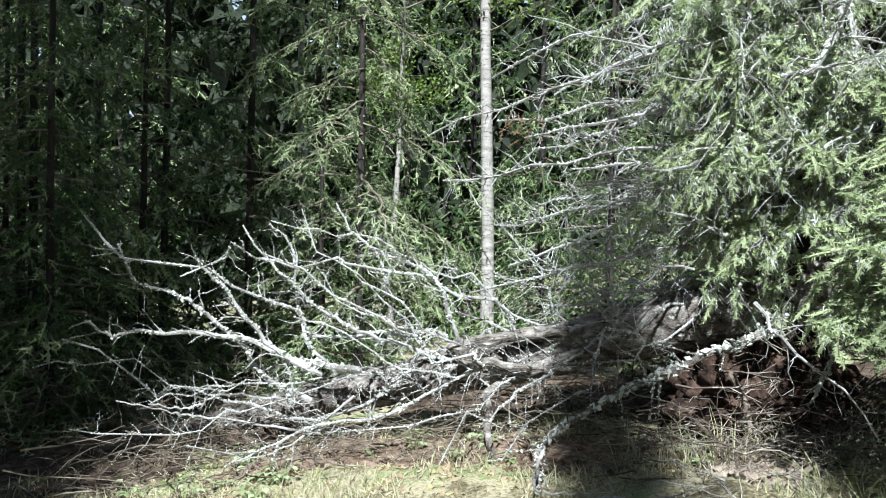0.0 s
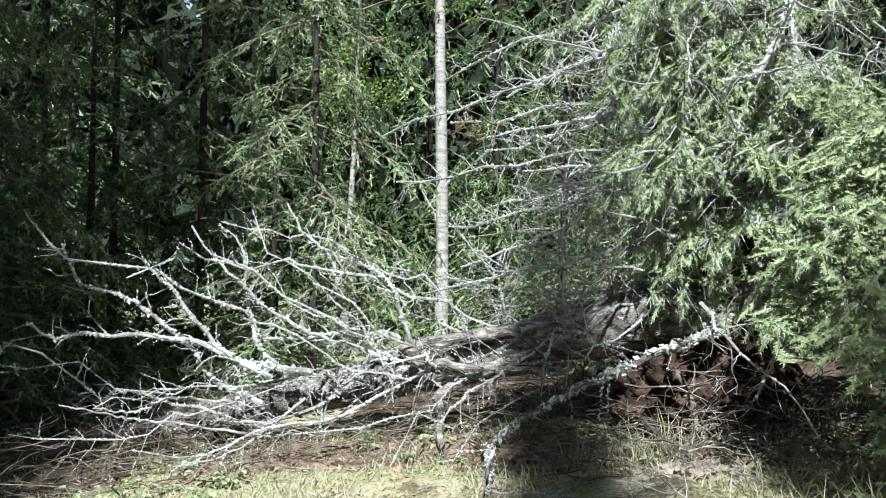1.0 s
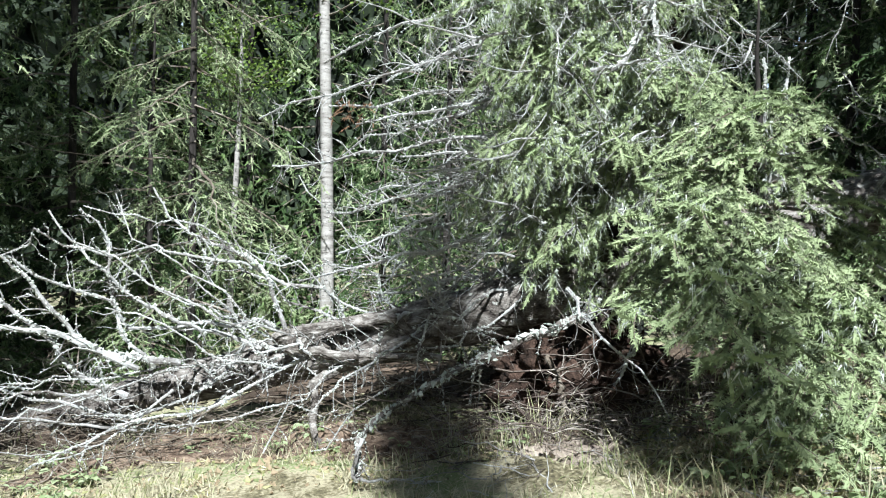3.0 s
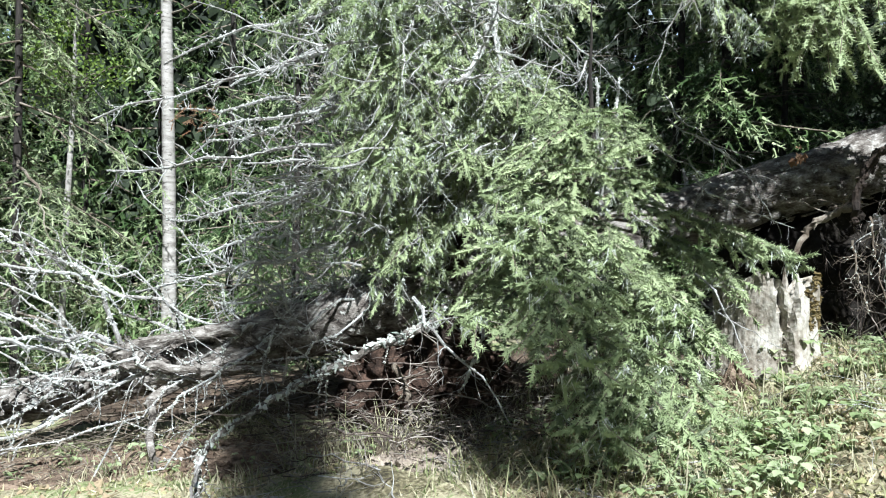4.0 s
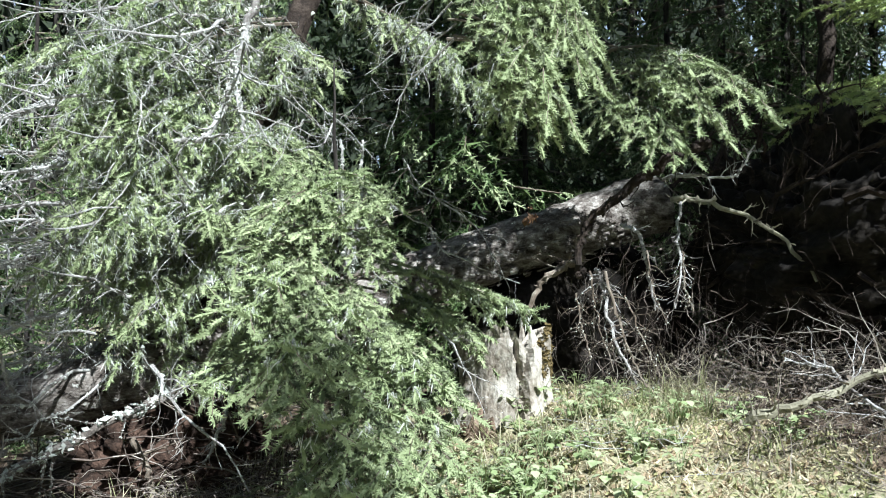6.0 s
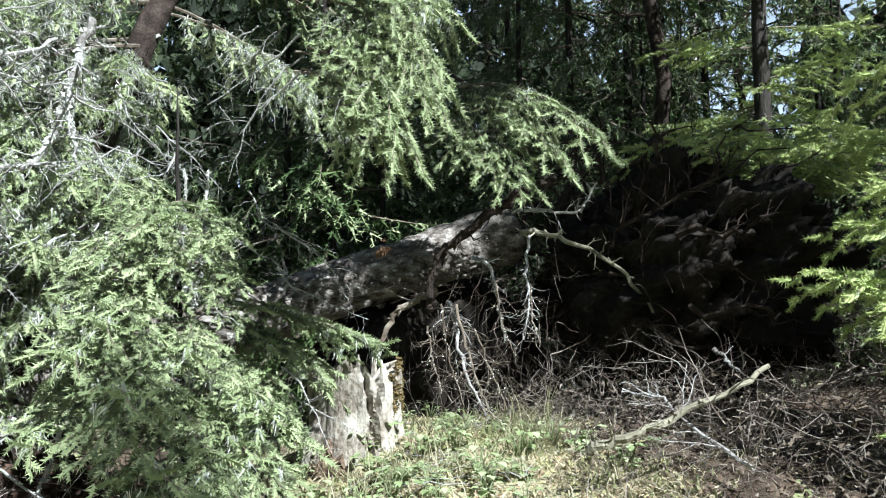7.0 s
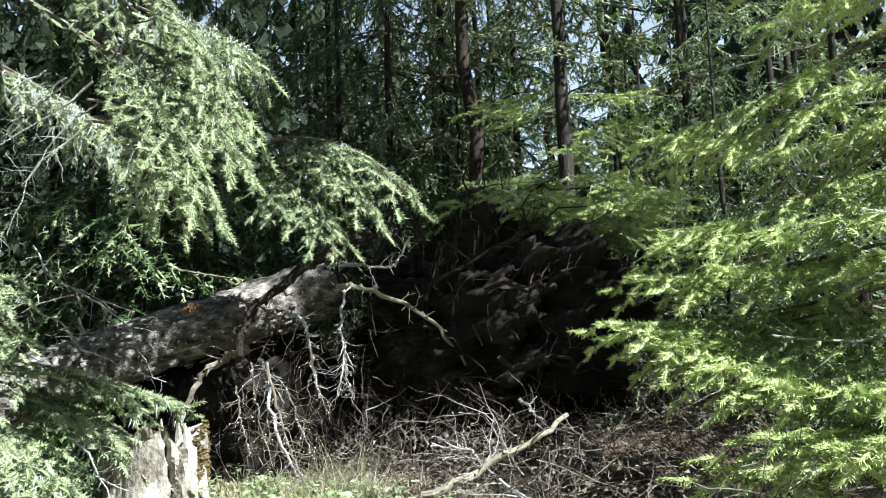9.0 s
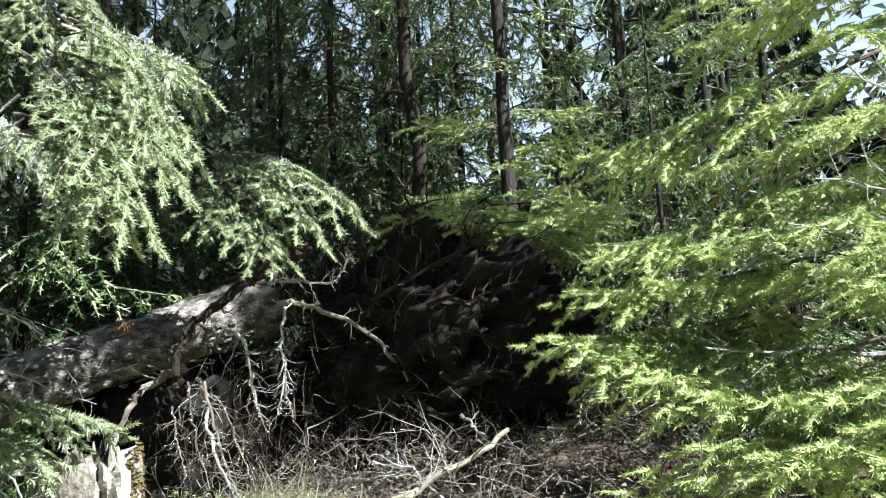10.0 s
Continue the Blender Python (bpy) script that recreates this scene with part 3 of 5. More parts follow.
def build_root_plate():
    rng = RNG(7)
    nu, nv = 170, 100
    u, w = np.meshgrid(np.arange(nu) * 2 * math.pi / nu, np.linspace(0.02, math.pi - 0.02, nv), indexing="ij")
    perp, ax = np.array([0.253, 0.967, 0]), np.array([0.967, -0.253, 0.0])
    d = np.stack([np.sin(w) * np.cos(u), np.sin(w) * np.sin(u), np.cos(w)], -1)
    v = np.zeros_like(d)
    for i in range(nu):
        for j in range(nv):
            q = Vector(d[i, j])
            k = 1 + 0.3 * noise.noise(q * 2.2) + 0.2 * noise.noise(q * 6) + 0.10 * noise.noise(q * 13) + 0.07 * noise.noise(q * 34)
            a = d[i, j] * k
            v[i, j] = RC + perp * a[0] * 1.45 + np.array([0, 0, 1]) * a[1] * 0.8 + ax * a[2] * 0.75
    i, j = np.meshgrid(np.arange(nu), np.arange(nv - 1), indexing="ij")
    a, b = i * nv + j, ((i + 1) % nu) * nv + j
    f = np.concatenate([np.stack([a, b, b + 1], -1).reshape(-1, 3), np.stack([a, b + 1, a + 1], -1).reshape(-1, 3)])
    g = Geo()
    g.add(v.reshape(-1, 3), f)
    plate = part("root_plate", g.mesh("root_plate", [M_SOIL_SHADE], True), fallen, "upturned plate of soil and roots, blackened for shade", Matrix())
    for k in range(60):
        r = RNG(400 + k)
        a = r.uniform(0, 2 * math.pi)
        e = perp * math.cos(a) * 1.45 + np.array([0, 0, 1]) * math.sin(a) * 1.05
        p0 = RC + e * r.uniform(0.2, 0.8) - ax * r.uniform(0.4, 0.8)
        p1 = RC + e * r.uniform(0.95, 1.25) + ax * r.uniform(-0.7, 0.3)
        p1[2] = max(p1[2], float(gz(p1[0], p1[1])) + 0.02)
        g = dead_bough(Geo(), line(p0, p1, 9, r.uniform(-0.15, 0.15), 0.06, r), r.uniform(0.008, 0.028), r, twigs=11, length=0.3, crust=6, sub=3)
        part("root", g.mesh("root", ROOTM), plate, "", Matrix())

    # dark soil mass added under the butt of the trunk for the black shade there
    u, w = np.meshgrid(np.arange(60) * 2 * math.pi / 60, np.linspace(0.02, math.pi - 0.02, 36), indexing="ij")
    d = np.stack([np.sin(w) * np.cos(u), np.sin(w) * np.sin(u), np.cos(w)], -1)
    k = np.array([[1 + 0.3 * noise.noise(Vector(p) * 2.5) + 0.2 * noise.noise(Vector(p) * 6) + 0.1 * noise.noise(Vector(p) * 15) for p in row] for row in d])
    i, j = np.meshgrid(np.arange(60), np.arange(35), indexing="ij")
    a, b = i * 36 + j, ((i + 1) % 60) * 36 + j
    g = Geo()
    g.add((np.array((4.75, 4.85, 1.35)) + d * k[..., None] * np.array((1.05, 0.42, 0.75))).reshape(-1, 3), np.concatenate([np.stack([a, b, b + 1], -1).reshape(-1, 3), np.stack([a, b + 1, a + 1], -1).reshape(-1, 3)]))
    part("soil_clump", g.mesh("soil_clump", [M_SOIL_SHADE], True), fallen, "dark soil mass added for the shade under the trunk", Matrix())


build_root_plate()
hero("root", fallen, "thick root bowed over the trunk", [(4.65, 3.44, 2.68), (4.5, 3.54, 2.61), (4.29, 3.62, 2.48), (4.09, 3.7, 2.32), (3.9, 3.74, 2.16), (3.82, 3.76, 2.0), (3.79, 3.73, 1.79)], 0.042, 320, [M_ROOT_AND_SHADE, M_ROOT_AND_SHADE], 8, 0.22, 60, 30, 0.5)
hero("root", fallen, "pale weathered root", [(4.87, 3.98, 2.39), (4.82, 3.6, 2.31), (4.93, 3.18, 2.1), (5, 2.92, 1.78)], 0.022, 321, [M_POLE, M_POLE], 12, 0.25, 40)
hero("root", fallen, "pale hanging root", [(4.33, 3.93, 2.17), (4.35, 3.78, 2.08), (4.36, 3.71, 1.83), (4.36, 3.64, 1.59)], 0.014, 322, [M_DEAD, M_DEAD], 14, 0.2, 40)
hero("root", fallen, "pale hanging root", [(4.62, 3.66, 2.3), (4.5, 3.58, 2.06), (4.47, 3.53, 1.83), (4.41, 3.53, 1.6)], 0.011, 323, [M_DEAD, M_DEAD], 16, 0.2, 30)
hero("root", fallen, "pale root reaching the ground", [(4.08, 3.88, 1.85), (4.02, 3.74, 1.65), (3.97, 3.59, 1.4), (3.89, 3.32, 1.16)], 0.014, 324, [M_DEAD, M_DEAD], 20, 0.22, 50)
hero("root", fallen, "twisted root under the trunk", [(4.07, 4.02, 1.95), (3.9, 4.08, 1.86), (3.75, 4.13, 1.72), (3.63, 4.1, 1.5)], 0.03, 325, [M_TWIG, M_TWIG], 6, 0.2, 10)
hero("root", fallen, "root end with a pale tuft", [(4.61, 3.82, 2.5), (4.6, 3.54, 2.48), (4.71, 3.28, 2.44), (4.75, 3.16, 2.63)], 0.012, 326, DEADM, 16, 0.22, 60)
hero("root", fallen, "dark arching root", [(5.51, 3.63, 2.61), (5.6, 3.2, 2.52), (5.66, 2.95, 2.27), (5.59, 2.69, 1.84)], 0.035, 327, ROOTM, 8, 0.25, 10)
hero("root", fallen, "short dead branch on the trunk", [log_at(0.80) + (0, 0, 0.1), (3.4, 4.93, 2.06), (3.38, 4.94, 2.19)], 0.02, 328, DEADM, 3, 0.1, 20, 8)

for i, p in enumerate(([(3.86, 3.55, 1.82), (3.79, 3.35, 1.52), (3.73, 3.18, 1.34), (3.68, 3.0, 1.18)],
                       [(3.79, 3.61, 1.83), (3.75, 3.5, 1.55), (3.68, 3.27, 1.24)],
                       [(4.12, 3.46, 1.96), (4.08, 3.36, 1.68), (4.07, 3.23, 1.51)],
                       [(4.35, 3.38, 1.96), (4.29, 3.31, 1.74), (4.25, 3.2, 1.58)],
                       [(3.88, 3.4, 1.68), (3.82, 3.18, 1.43), (3.74, 2.96, 1.23)],
                       [(3.72, 3.66, 1.69), (3.68, 3.56, 1.49), (3.65, 3.44, 1.3)])):
    hero("root", fallen, "pale root hanging to the ground", p, 0.006 if i else 0.010, 330 + i, [M_TWIG, M_LICHEN], 26, 0.16, 16, 20, 0.4)

# ---- rotten stump ----
def build_stump():
    rng = RNG(9)
    cx, cy = (3.38, 3.93)
    base = float(gz(cx, cy)) - 0.05
    st = thing("rotten_stump", "pale rotten broken stump with mossy flank, in the grass", "stump", (cx, cy, base))
    k, n = 96, 22
    ang = np.arange(k) * 2 * math.pi / k
    top = 0.50 + 0.06 * np.sin(ang * 2 + 1) + 0.035 * np.sin(ang * 5) + 0.02 * np.sin(ang * 13 + 2) + rng.uniform(-0.012, 0.012, k) - 0.1 * (np.cos(ang - 0.6) > 0.8)
    rr = 0.275 * (1 + 0.07 * np.sin(3 * ang) + 0.03 * np.sin(7 * ang + 1))
    # slanting cracks: where they start, their slope, depth and width; two of them meet in a V on the pale face
    cracks = ((4.42, -0.42, 0.36, 0.035), (4.5, 0.36, 0.4, 0.045), (5.15, -0.15, 0.2, 0.06), (2.9, 0.2, 0.15, 0.07), (0.6, 0.1, 0.15, 0.06))
    v = []
    for i in range(n):
        q = i / (n - 1)
        w = 1 + 0.3 * (1 - q) ** 3 + 0.02 * math.sin(9 * q)
        for j in range(k):
            r = rr[j] * w * (1 + 0.05 * noise.noise(Vector((3 * math.cos(ang[j]), 3 * math.sin(ang[j]), 3 * q))) + 0.03 * noise.noise(Vector((8 * math.cos(ang[j]), 8 * math.sin(ang[j]), 5 * q))))
            for a0, slope, deep, wide in cracks:
                r *= 1 - deep * math.exp(-((ang[j] - a0 - slope * (q - 0.6)) / wide) ** 2) * (0.35 + 0.65 * q)
            v.append((r * math.cos(ang[j]), r * math.sin(ang[j]), -0.12 + (top[j] + 0.12) * q))
    for w, h in ((0.7, -0.05), (0.35, -0.16)):
        v += [(rr[j] * w * math.cos(ang[j]), rr[j] * w * math.sin(ang[j]), top[j] + h + rng.uniform(-0.03, 0.03)) for j in range(k)]
    v.append((0, 0, 0.3))
    f = []
    for i in range(n + 1):
        for j in range(k):
            a, b = i * k + j, i * k + (j + 1) % k
            f += [(a, b, b + k), (a, b + k, a + k)]
    f += [((n + 1) * k + j, (n + 1) * k + (j + 1) % k, len(v) - 1) for j in range(k)]
    g = Geo()
    g.add(v, f)
    wood = part("wood", g.mesh("stump", [M_STUMP]), st, "bleached splintered wood")
    g = Geo()
    a = rng.uniform(-1.35, -0.2, 320)
    z = rng.uniform(0.2, 0.5, 320) + 0.08 * np.sin(a * 5)
    lumps(g, np.stack([0.272 * np.cos(a), 0.272 * np.sin(a), z], -1), rng.uniform(0.006, 0.018, 320), rng, 0)
    tagged(part("moss", g.mesh("stump_moss", [M_MOSS]), wood, "yellow-brown moss"), kind="stuff")
    for i in range(5):
        g = Geo()
        x = rng.uniform(0, 6.28)
        p = np.array([0.25 * math.cos(x), 0.25 * math.sin(x), 0.38])
        tube(g, [p, p * 0.97 + (0, 0, 0.1), p * 0.92 + (0, 0, rng.uniform(0.16, 0.24))], [0.03, 0.022, 0.004], 5, 0)
        part("splinter", g.mesh("splinter", [M_STUMP]), wood)
    g = Geo()
    a, z = np.meshgrid(np.linspace(3.2, 4.0, 16), np.linspace(-0.1, 0.1, 6), indexing="ij")
    z = -0.1 + (z + 0.1) * (0.55 + 0.35 * np.sin(a * 9) + 0.25 * np.sin(a * 23))
    r = 0.365 - 0.28 * np.clip(z, 0, 1) + rng.uniform(-0.015, 0.015, a.shape)
    i, j = np.meshgrid(np.arange(15), np.arange(5), indexing="ij")
    c = i * 6 + j
    for out in (0.0, 0.025):
        g.add(np.stack([(r + out) * np.cos(a), (r + out) * np.sin(a), z + rng.uniform(-0.01, 0.01, a.shape)], -1).reshape(-1, 3), np.concatenate([np.stack([c, c + 6, c + 7], -1).reshape(-1, 3), np.stack([c, c + 7, c + 1], -1).reshape(-1, 3)]))
    part("bark_slab", g.mesh("bark_slab", [M_DEBRIS]), wood, "brown crumbling bark at the foot")

build_stump()

# ---- spruces ----
HM = [M_TWIG, M_OLD, M_YOUNG, M_LICHEN]


def variants(seed, specs, mats=HM):
    out = []
    for i, kw in enumerate(specs):
        g, end = live_bough(RNG(seed + i), **kw)
        out.append((g.mesh("bough", mats), end))
    return out


# long hanging boughs of the old tree, short dense ones of young trees
OLDB = variants(500, [dict(L=L, lift=0.10, droop=d, up=0.16, hang=h, twig=t, step=0.066, per=26, nl=0.028, lichen=c, young=y, shoot=0.092, gap=0.05, body=0.009, bare=0.15)
                      for L, d, h, t, c, y in ((2.3, 0.5, 0.5, 0.34, 2.4, 0.66), (2.0, 0.6, 0.55, 0.34, 2.8, 0.66), (1.6, 0.45, 0.6, 0.34, 2.8, 0.66), (1.2, 0.4, 0.6, 0.3, 2.4, 0.66), (0.8, 0.4, 0.6, 0.28, 2.6, 0.66))])
YNGB = variants(520, [dict(L=L, lift=0.12, droop=d, up=0.28, hang=h, twig=t, step=0.066, per=26, nl=0.028, lichen=0.1, young=0.68, shoot=0.092, gap=0.05, body=0.009, bare=b)
                      for L, d, h, t, b in ((1.0, 0.25, 0.12, 0.30, 0.2), (1.3, 0.35, 0.2, 0.34, 0.25), (0.75, 0.3, 0.2, 0.25, 0.15), (1.6, 0.3, 0.2, 0.36, 0.35), (2.1, 0.35, 0.25, 0.38, 0.4))], [M_TWIG, M_YOUNG, M_SHOOT, M_LICHEN])
DRPB = variants(540, [dict(L=L, lift=0.2, droop=d, up=0.06, hang=h, twig=t, step=0.058, per=26, nl=0.028, lichen=0.06, young=0.5, shoot=0.09, gap=0.05, body=0.009, bare=0.2)
                      for L, d, h, t in ((1.1, 0.6, 0.4, 0.30), (1.35, 0.7, 0.45, 0.32), (0.8, 0.55, 0.35, 0.26))])
YDRP = variants(550, [dict(L=L, lift=0.15, droop=d, up=0.1, hang=h, twig=t, step=0.062, per=26, nl=0.028, lichen=0.3, young=0.5, shoot=0.09, gap=0.05, body=0.009, bare=b)
                      for L, d, h, t, b in ((1.1, 0.45, 0.18, 0.28, 0.4), (1.4, 0.55, 0.25, 0.3, 0.5), (0.8, 0.4, 0.15, 0.24, 0.3))])
LITE = variants(560, [dict(L=L, lift=0.12, droop=0.3, up=0.2, hang=0.35, twig=0.36, step=0.09, per=5, nl=0.03, lichen=0.0, young=0.5, shoot=0.09, gap=0.055, body=0.012, bare=0.15) for L in (1.0, 1.5, 2.1)])
# darker needles on these boughs stand for the shade they hang in
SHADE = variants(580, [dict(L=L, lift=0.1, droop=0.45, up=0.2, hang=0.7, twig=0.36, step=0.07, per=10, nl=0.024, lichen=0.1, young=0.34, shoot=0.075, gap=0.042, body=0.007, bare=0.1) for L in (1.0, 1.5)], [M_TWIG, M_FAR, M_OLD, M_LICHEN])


def bough_to(tree, kinds, root, tip, rng, label=""):
    """Sets one bough from its root to its tip, choosing the kind by length."""
    v = Vector(tip) - Vector(root)
    L = v.length
    order = sorted(kinds, key=lambda k: abs(Vector(k[1]).length - L) + rng.uniform(0, 0.35))
    me, end = order[0]
    e = Vector(end)
    k = L / e.length
    el = math.atan2(v.z, math.hypot(v.x, v.y)) - math.atan2(e.z, math.hypot(e.x, e.y))
    m = Matrix.Translation(root) @ Matrix.Rotation(math.atan2(v.y, v.x) - math.atan2(e.y, e.x), 4, "Z") @ Matrix.Rotation(-el, 4, "Y") @ Matrix.Rotation(rng.uniform(-0.25, 0.25), 4, "X") @ Matrix.Scale(k, 4)
    return part("bough", me, tree, label, m)


def cluster(tree, kinds, stem, centre, spread, n, seed, lift, top=99.0, label=""):
    """n boughs from the stem to tips gathered round a place."""
    for i in range(n):
        r = RNG(seed + i)
        tip = np.array(centre) + r.uniform(-1, 1, 3) * np.array(spread)
        tip[2] = max(tip[2], float(gz(tip[0], tip[1])) + 0.1)
        d = math.hypot(tip[0] - stem[0], tip[1] - stem[1])
        bough_to(tree, kinds, (stem[0], stem[1], min(top, tip[2] + 0.1 + lift * d)), tip, r, label)


def trunk_mesh(h, r, seed, lean=0.0, k=14, mat=None):
    rng = RNG(seed)
    s = np.linspace(0, 1, 24)
    p = np.stack([lean * h * s + 0.02 * np.cumsum(rng.normal(0, 0.35, 24)), 0.02 * np.cumsum(rng.normal(0, 0.35, 24)), -0.25 + (h + 0.25) * s], -1)
    p -= p[0] * [1, 1, 0]
    g = Geo()
    tube(g, p, r * (1 - 0.93 * s) * (1 + 0.5 * np.exp(-s * h / 0.25)), k, 0, 0.05, rng)
    return g.mesh("trunk", [mat or M_TRUNK], True)


DEADS = []
for i in range(4):
    r = RNG(560 + i)
    g = dead_bough(Geo(), line((0, 0, 0), (1.2, 0, -0.25), 9, -0.05, 0.02, r), 0.014, r, twigs=12, length=0.4, crust=36, sub=2)
    DEADS.append((g.mesh("dead_branch", [M_DEAD, M_LICHEN]), np.array((1.2, 0, -0.25))))


def dead_to(tree, root, tip, rng):
    v = Vector(tip) - Vector(root)
    me, end = DEADS[rng.integers(0, len(DEADS))]
    e = Vector(end)
    el = math.atan2(v.z, math.hypot(v.x, v.y)) - math.atan2(e.z, e.x)
    m = Matrix.Translation(root) @ Matrix.Rotation(math.atan2(v.y, v.x), 4, "Z") @ Matrix.Rotation(-el, 4, "Y") @ Matrix.Rotation(rng.uniform(0, 6.28), 4, "X") @ Matrix.Scale(v.length / e.length, 4)
    return part("dead_branch", me, tree, "", m)


OX, OY = 1.55, 5.15
old = thing("old_spruce", "tall leaning old spruce with hanging lichened boughs", "spruce tree", (OX, OY, float(gz(OX, OY))))
LEAN = np.array([(1.55, 5.15, 0.45), (1.72, 5.1, 1.5), (2.0, 5.1, 2.6), (2.42, 5.1, 3.7), (2.95, 5.2, 5.0), (3.6, 5.5, 7.0), (4.3, 6.0, 10.0), (4.9, 6.4, 15.0)])


def stem_at(z):
    """Where the leaning stem stands at a height."""
    return np.array([np.interp(z, LEAN[:, 2], LEAN[:, 0]), np.interp(z, LEAN[:, 2], LEAN[:, 1]), z])


g = Geo()
zs = np.linspace(0.45, 15, 46)
tube(g, [stem_at(z) for z in zs], 0.115 * (1 - 0.93 * (zs - 0.45) / 14.6) * (1 + 0.6 * np.exp(-(zs - 0.45) / 0.3)), 14, 0, 0.07, RNG(31))
# the dark bark stands for the shade on this stem
part("trunk", g.mesh("leaning_trunk", [M_ROOT_AND_SHADE], True), old, "rough bark darkened for shade, leaning stem", Matrix())
rng = RNG(33)
u, w = np.meshgrid(np.arange(90) * 2 * math.pi / 90, np.linspace(0.02, math.pi - 0.02, 50), indexing="ij")
d = np.stack([np.sin(w) * np.cos(u), np.sin(w) * np.sin(u), np.cos(w)], -1)
k = np.array([[1 + 0.3 * noise.noise(Vector(p) * 2.3) + 0.2 * noise.noise(Vector(p) * 7) + 0.14 * noise.noise(Vector(p) * 19) for p in row] for row in d])
i, j = np.meshgrid(np.arange(90), np.arange(49), indexing="ij")
a, b = i * 50 + j, ((i + 1) % 90) * 50 + j
g = Geo()
g.add((np.array((1.62, 5.3, 0.62)) + d * k[..., None] * np.array((0.55, 0.34, 0.46))).reshape(-1, 3), np.concatenate([np.stack([a, b, b + 1], -1).reshape(-1, 3), np.stack([a, b + 1, a + 1], -1).reshape(-1, 3)]))
part("root_mass", g.mesh("root_mass", [M_REDSOIL], True), old, "reddish-brown crumbling soil and roots", Matrix())
# tips of the boughs that hang in front: curtain over the log, then boughs reaching over the stump
rng = RNG(590)
CURTAIN = [(x, y, z) for x, y, z in zip(rng.uniform(0.75, 2.4, 22), rng.uniform(4.75, 5.5, 22), 1.2 + 2.3 * ((np.arange(22) * 0.618) % 1))]
SIDE = [(1.23, 4.62, 2.4), (1.45, 4.57, 2.51), (1.68, 4.51, 2.58), (1.92, 4.46, 2.53), (1.22, 4.66, 2.72), (1.51, 4.61, 2.78), (1.14, 4.56, 2.11), (1.36, 4.53, 2.11), (1.56, 4.48, 2.25), (1.76, 4.43, 2.32), (1.48, 4.77, 1.23), (1.22, 5.01, 1.66), (1.08, 5.23, 2.57), (1.61, 4.43, 1.73)]
UPPER = [(1.95, 4.96, 3.12), (1.06, 5.55, 3.27), (0.54, 6.11, 3.26), (3.39, 4.6, 3.44), (3.9, 4.9, 3.3)]
for i, tip in enumerate(CURTAIN + SIDE + UPPER):
    r = RNG(600 + i)
    tip = np.array(tip)
    q = stem_at(tip[2] + 0.4)
    d = math.hypot(tip[0] - q[0], tip[1] - q[1])
    q = stem_at(tip[2] + 0.15 + 0.35 * d)
    if d < 0.35:
        q[1] += 0.5
    bough_to(old, OLDB, tuple(q + r.normal(0, 0.04, 3)), tip, r, "hanging green bough with grey lichen")
for i in range(26):
    r = RNG(700 + i)
    h = 3.6 + i * 0.42
    a, L = i * 2.4, 2.3 - 0.11 * (h - 3.6) + r.uniform(-0.3, 0.2)
    if math.sin(a) < -0.2 and h < 8:
        continue
    q = stem_at(h + 0.9)
    bough_to(old, LITE, tuple(q), (q[0] + L * math.cos(a), q[1] + L * math.sin(a), q[2] - 0.3 * L), r)
# a long limb that carries the bright bough hanging nearest the path, and a second one over the log
hero("limb", old, "long drooping limb with grey lichen", [stem_at(5.0), (2.9, 4.6, 4.7), (2.62, 3.5, 4.0), (2.55, 3.0, 3.5), (2.57, 2.85, 3.0)], 0.03, 872, [M_TRUNK, M_LICHEN], 12, 0.4, 120, 26)
HANG = [(2.88, 2.57, 2.88), (2.99, 2.59, 2.6), (2.8, 2.53, 2.35), (2.69, 2.61, 2.33), (2.64, 2.76, 2.32), (2.93, 2.57, 2.79), (2.83, 2.76, 3.13), (2.72, 2.75, 3.3), (2.6, 2.59, 2.64), (2.73, 2.53, 2.55), (2.67, 2.87, 3.38), (2.57, 2.89, 3.19), (2.47, 3.03, 3.26), (2.82, 2.57, 2.99), (2.86, 2.54, 2.65), (2.64, 2.61, 2.48), (2.73, 2.57, 2.4)]
for i, tip in enumerate(HANG):
    r = RNG(5000 + i)
    bough_to(old, DRPB, (2.54 + r.normal(0, 0.05), 3.05 + r.normal(0, 0.07), min(3.75, tip[2] + r.uniform(0.5, 0.75))), (tip[0], tip[1], tip[2] + 0.16), r, "bright green bough hanging over the clearing")
for i in range(9):
    r = RNG(5080 + i)
    a, b = (((2.47, 2.95, 3.02), (2.3, 3.23, 2.56)), ((2.58, 2.59, 2.67), (2.46, 2.72, 2.46)), ((2.42, 3.1, 3.16), (2.28, 3.39, 2.84)))[i % 3]
    q = np.array(a) + r.normal(0, 0.06, 3)
    dead_to(old, q, q + (np.array(b) - np.array(a)) * r.uniform(0.7, 1.1) + r.normal(0, 0.06, 3), r)
hero("limb", old, "long drooping limb with grey lichen", [stem_at(5.2), (3.6, 4.6, 4.3), (4.15, 3.8, 3.35), (4.25, 3.5, 3.1)], 0.024, 873, [M_TRUNK, M_LICHEN], 10, 0.35, 60, 22)
OVER = [(4.55, 2.98, 2.92), (4.37, 3.09, 2.75), (4.07, 3.14, 2.58), (4.01, 3.31, 2.69), (3.93, 3.48, 2.78), (4.33, 3.22, 2.94), (4.1, 3.4, 3.01)]
for i, tip in enumerate(OVER):
    r = RNG(5030 + i)
    bough_to(old, DRPB, (4.15 + r.normal(0, 0.05), 3.8 + r.normal(0, 0.05), min(3.35, tip[2] + 0.4)), tip, r, "green bough reaching over the log")
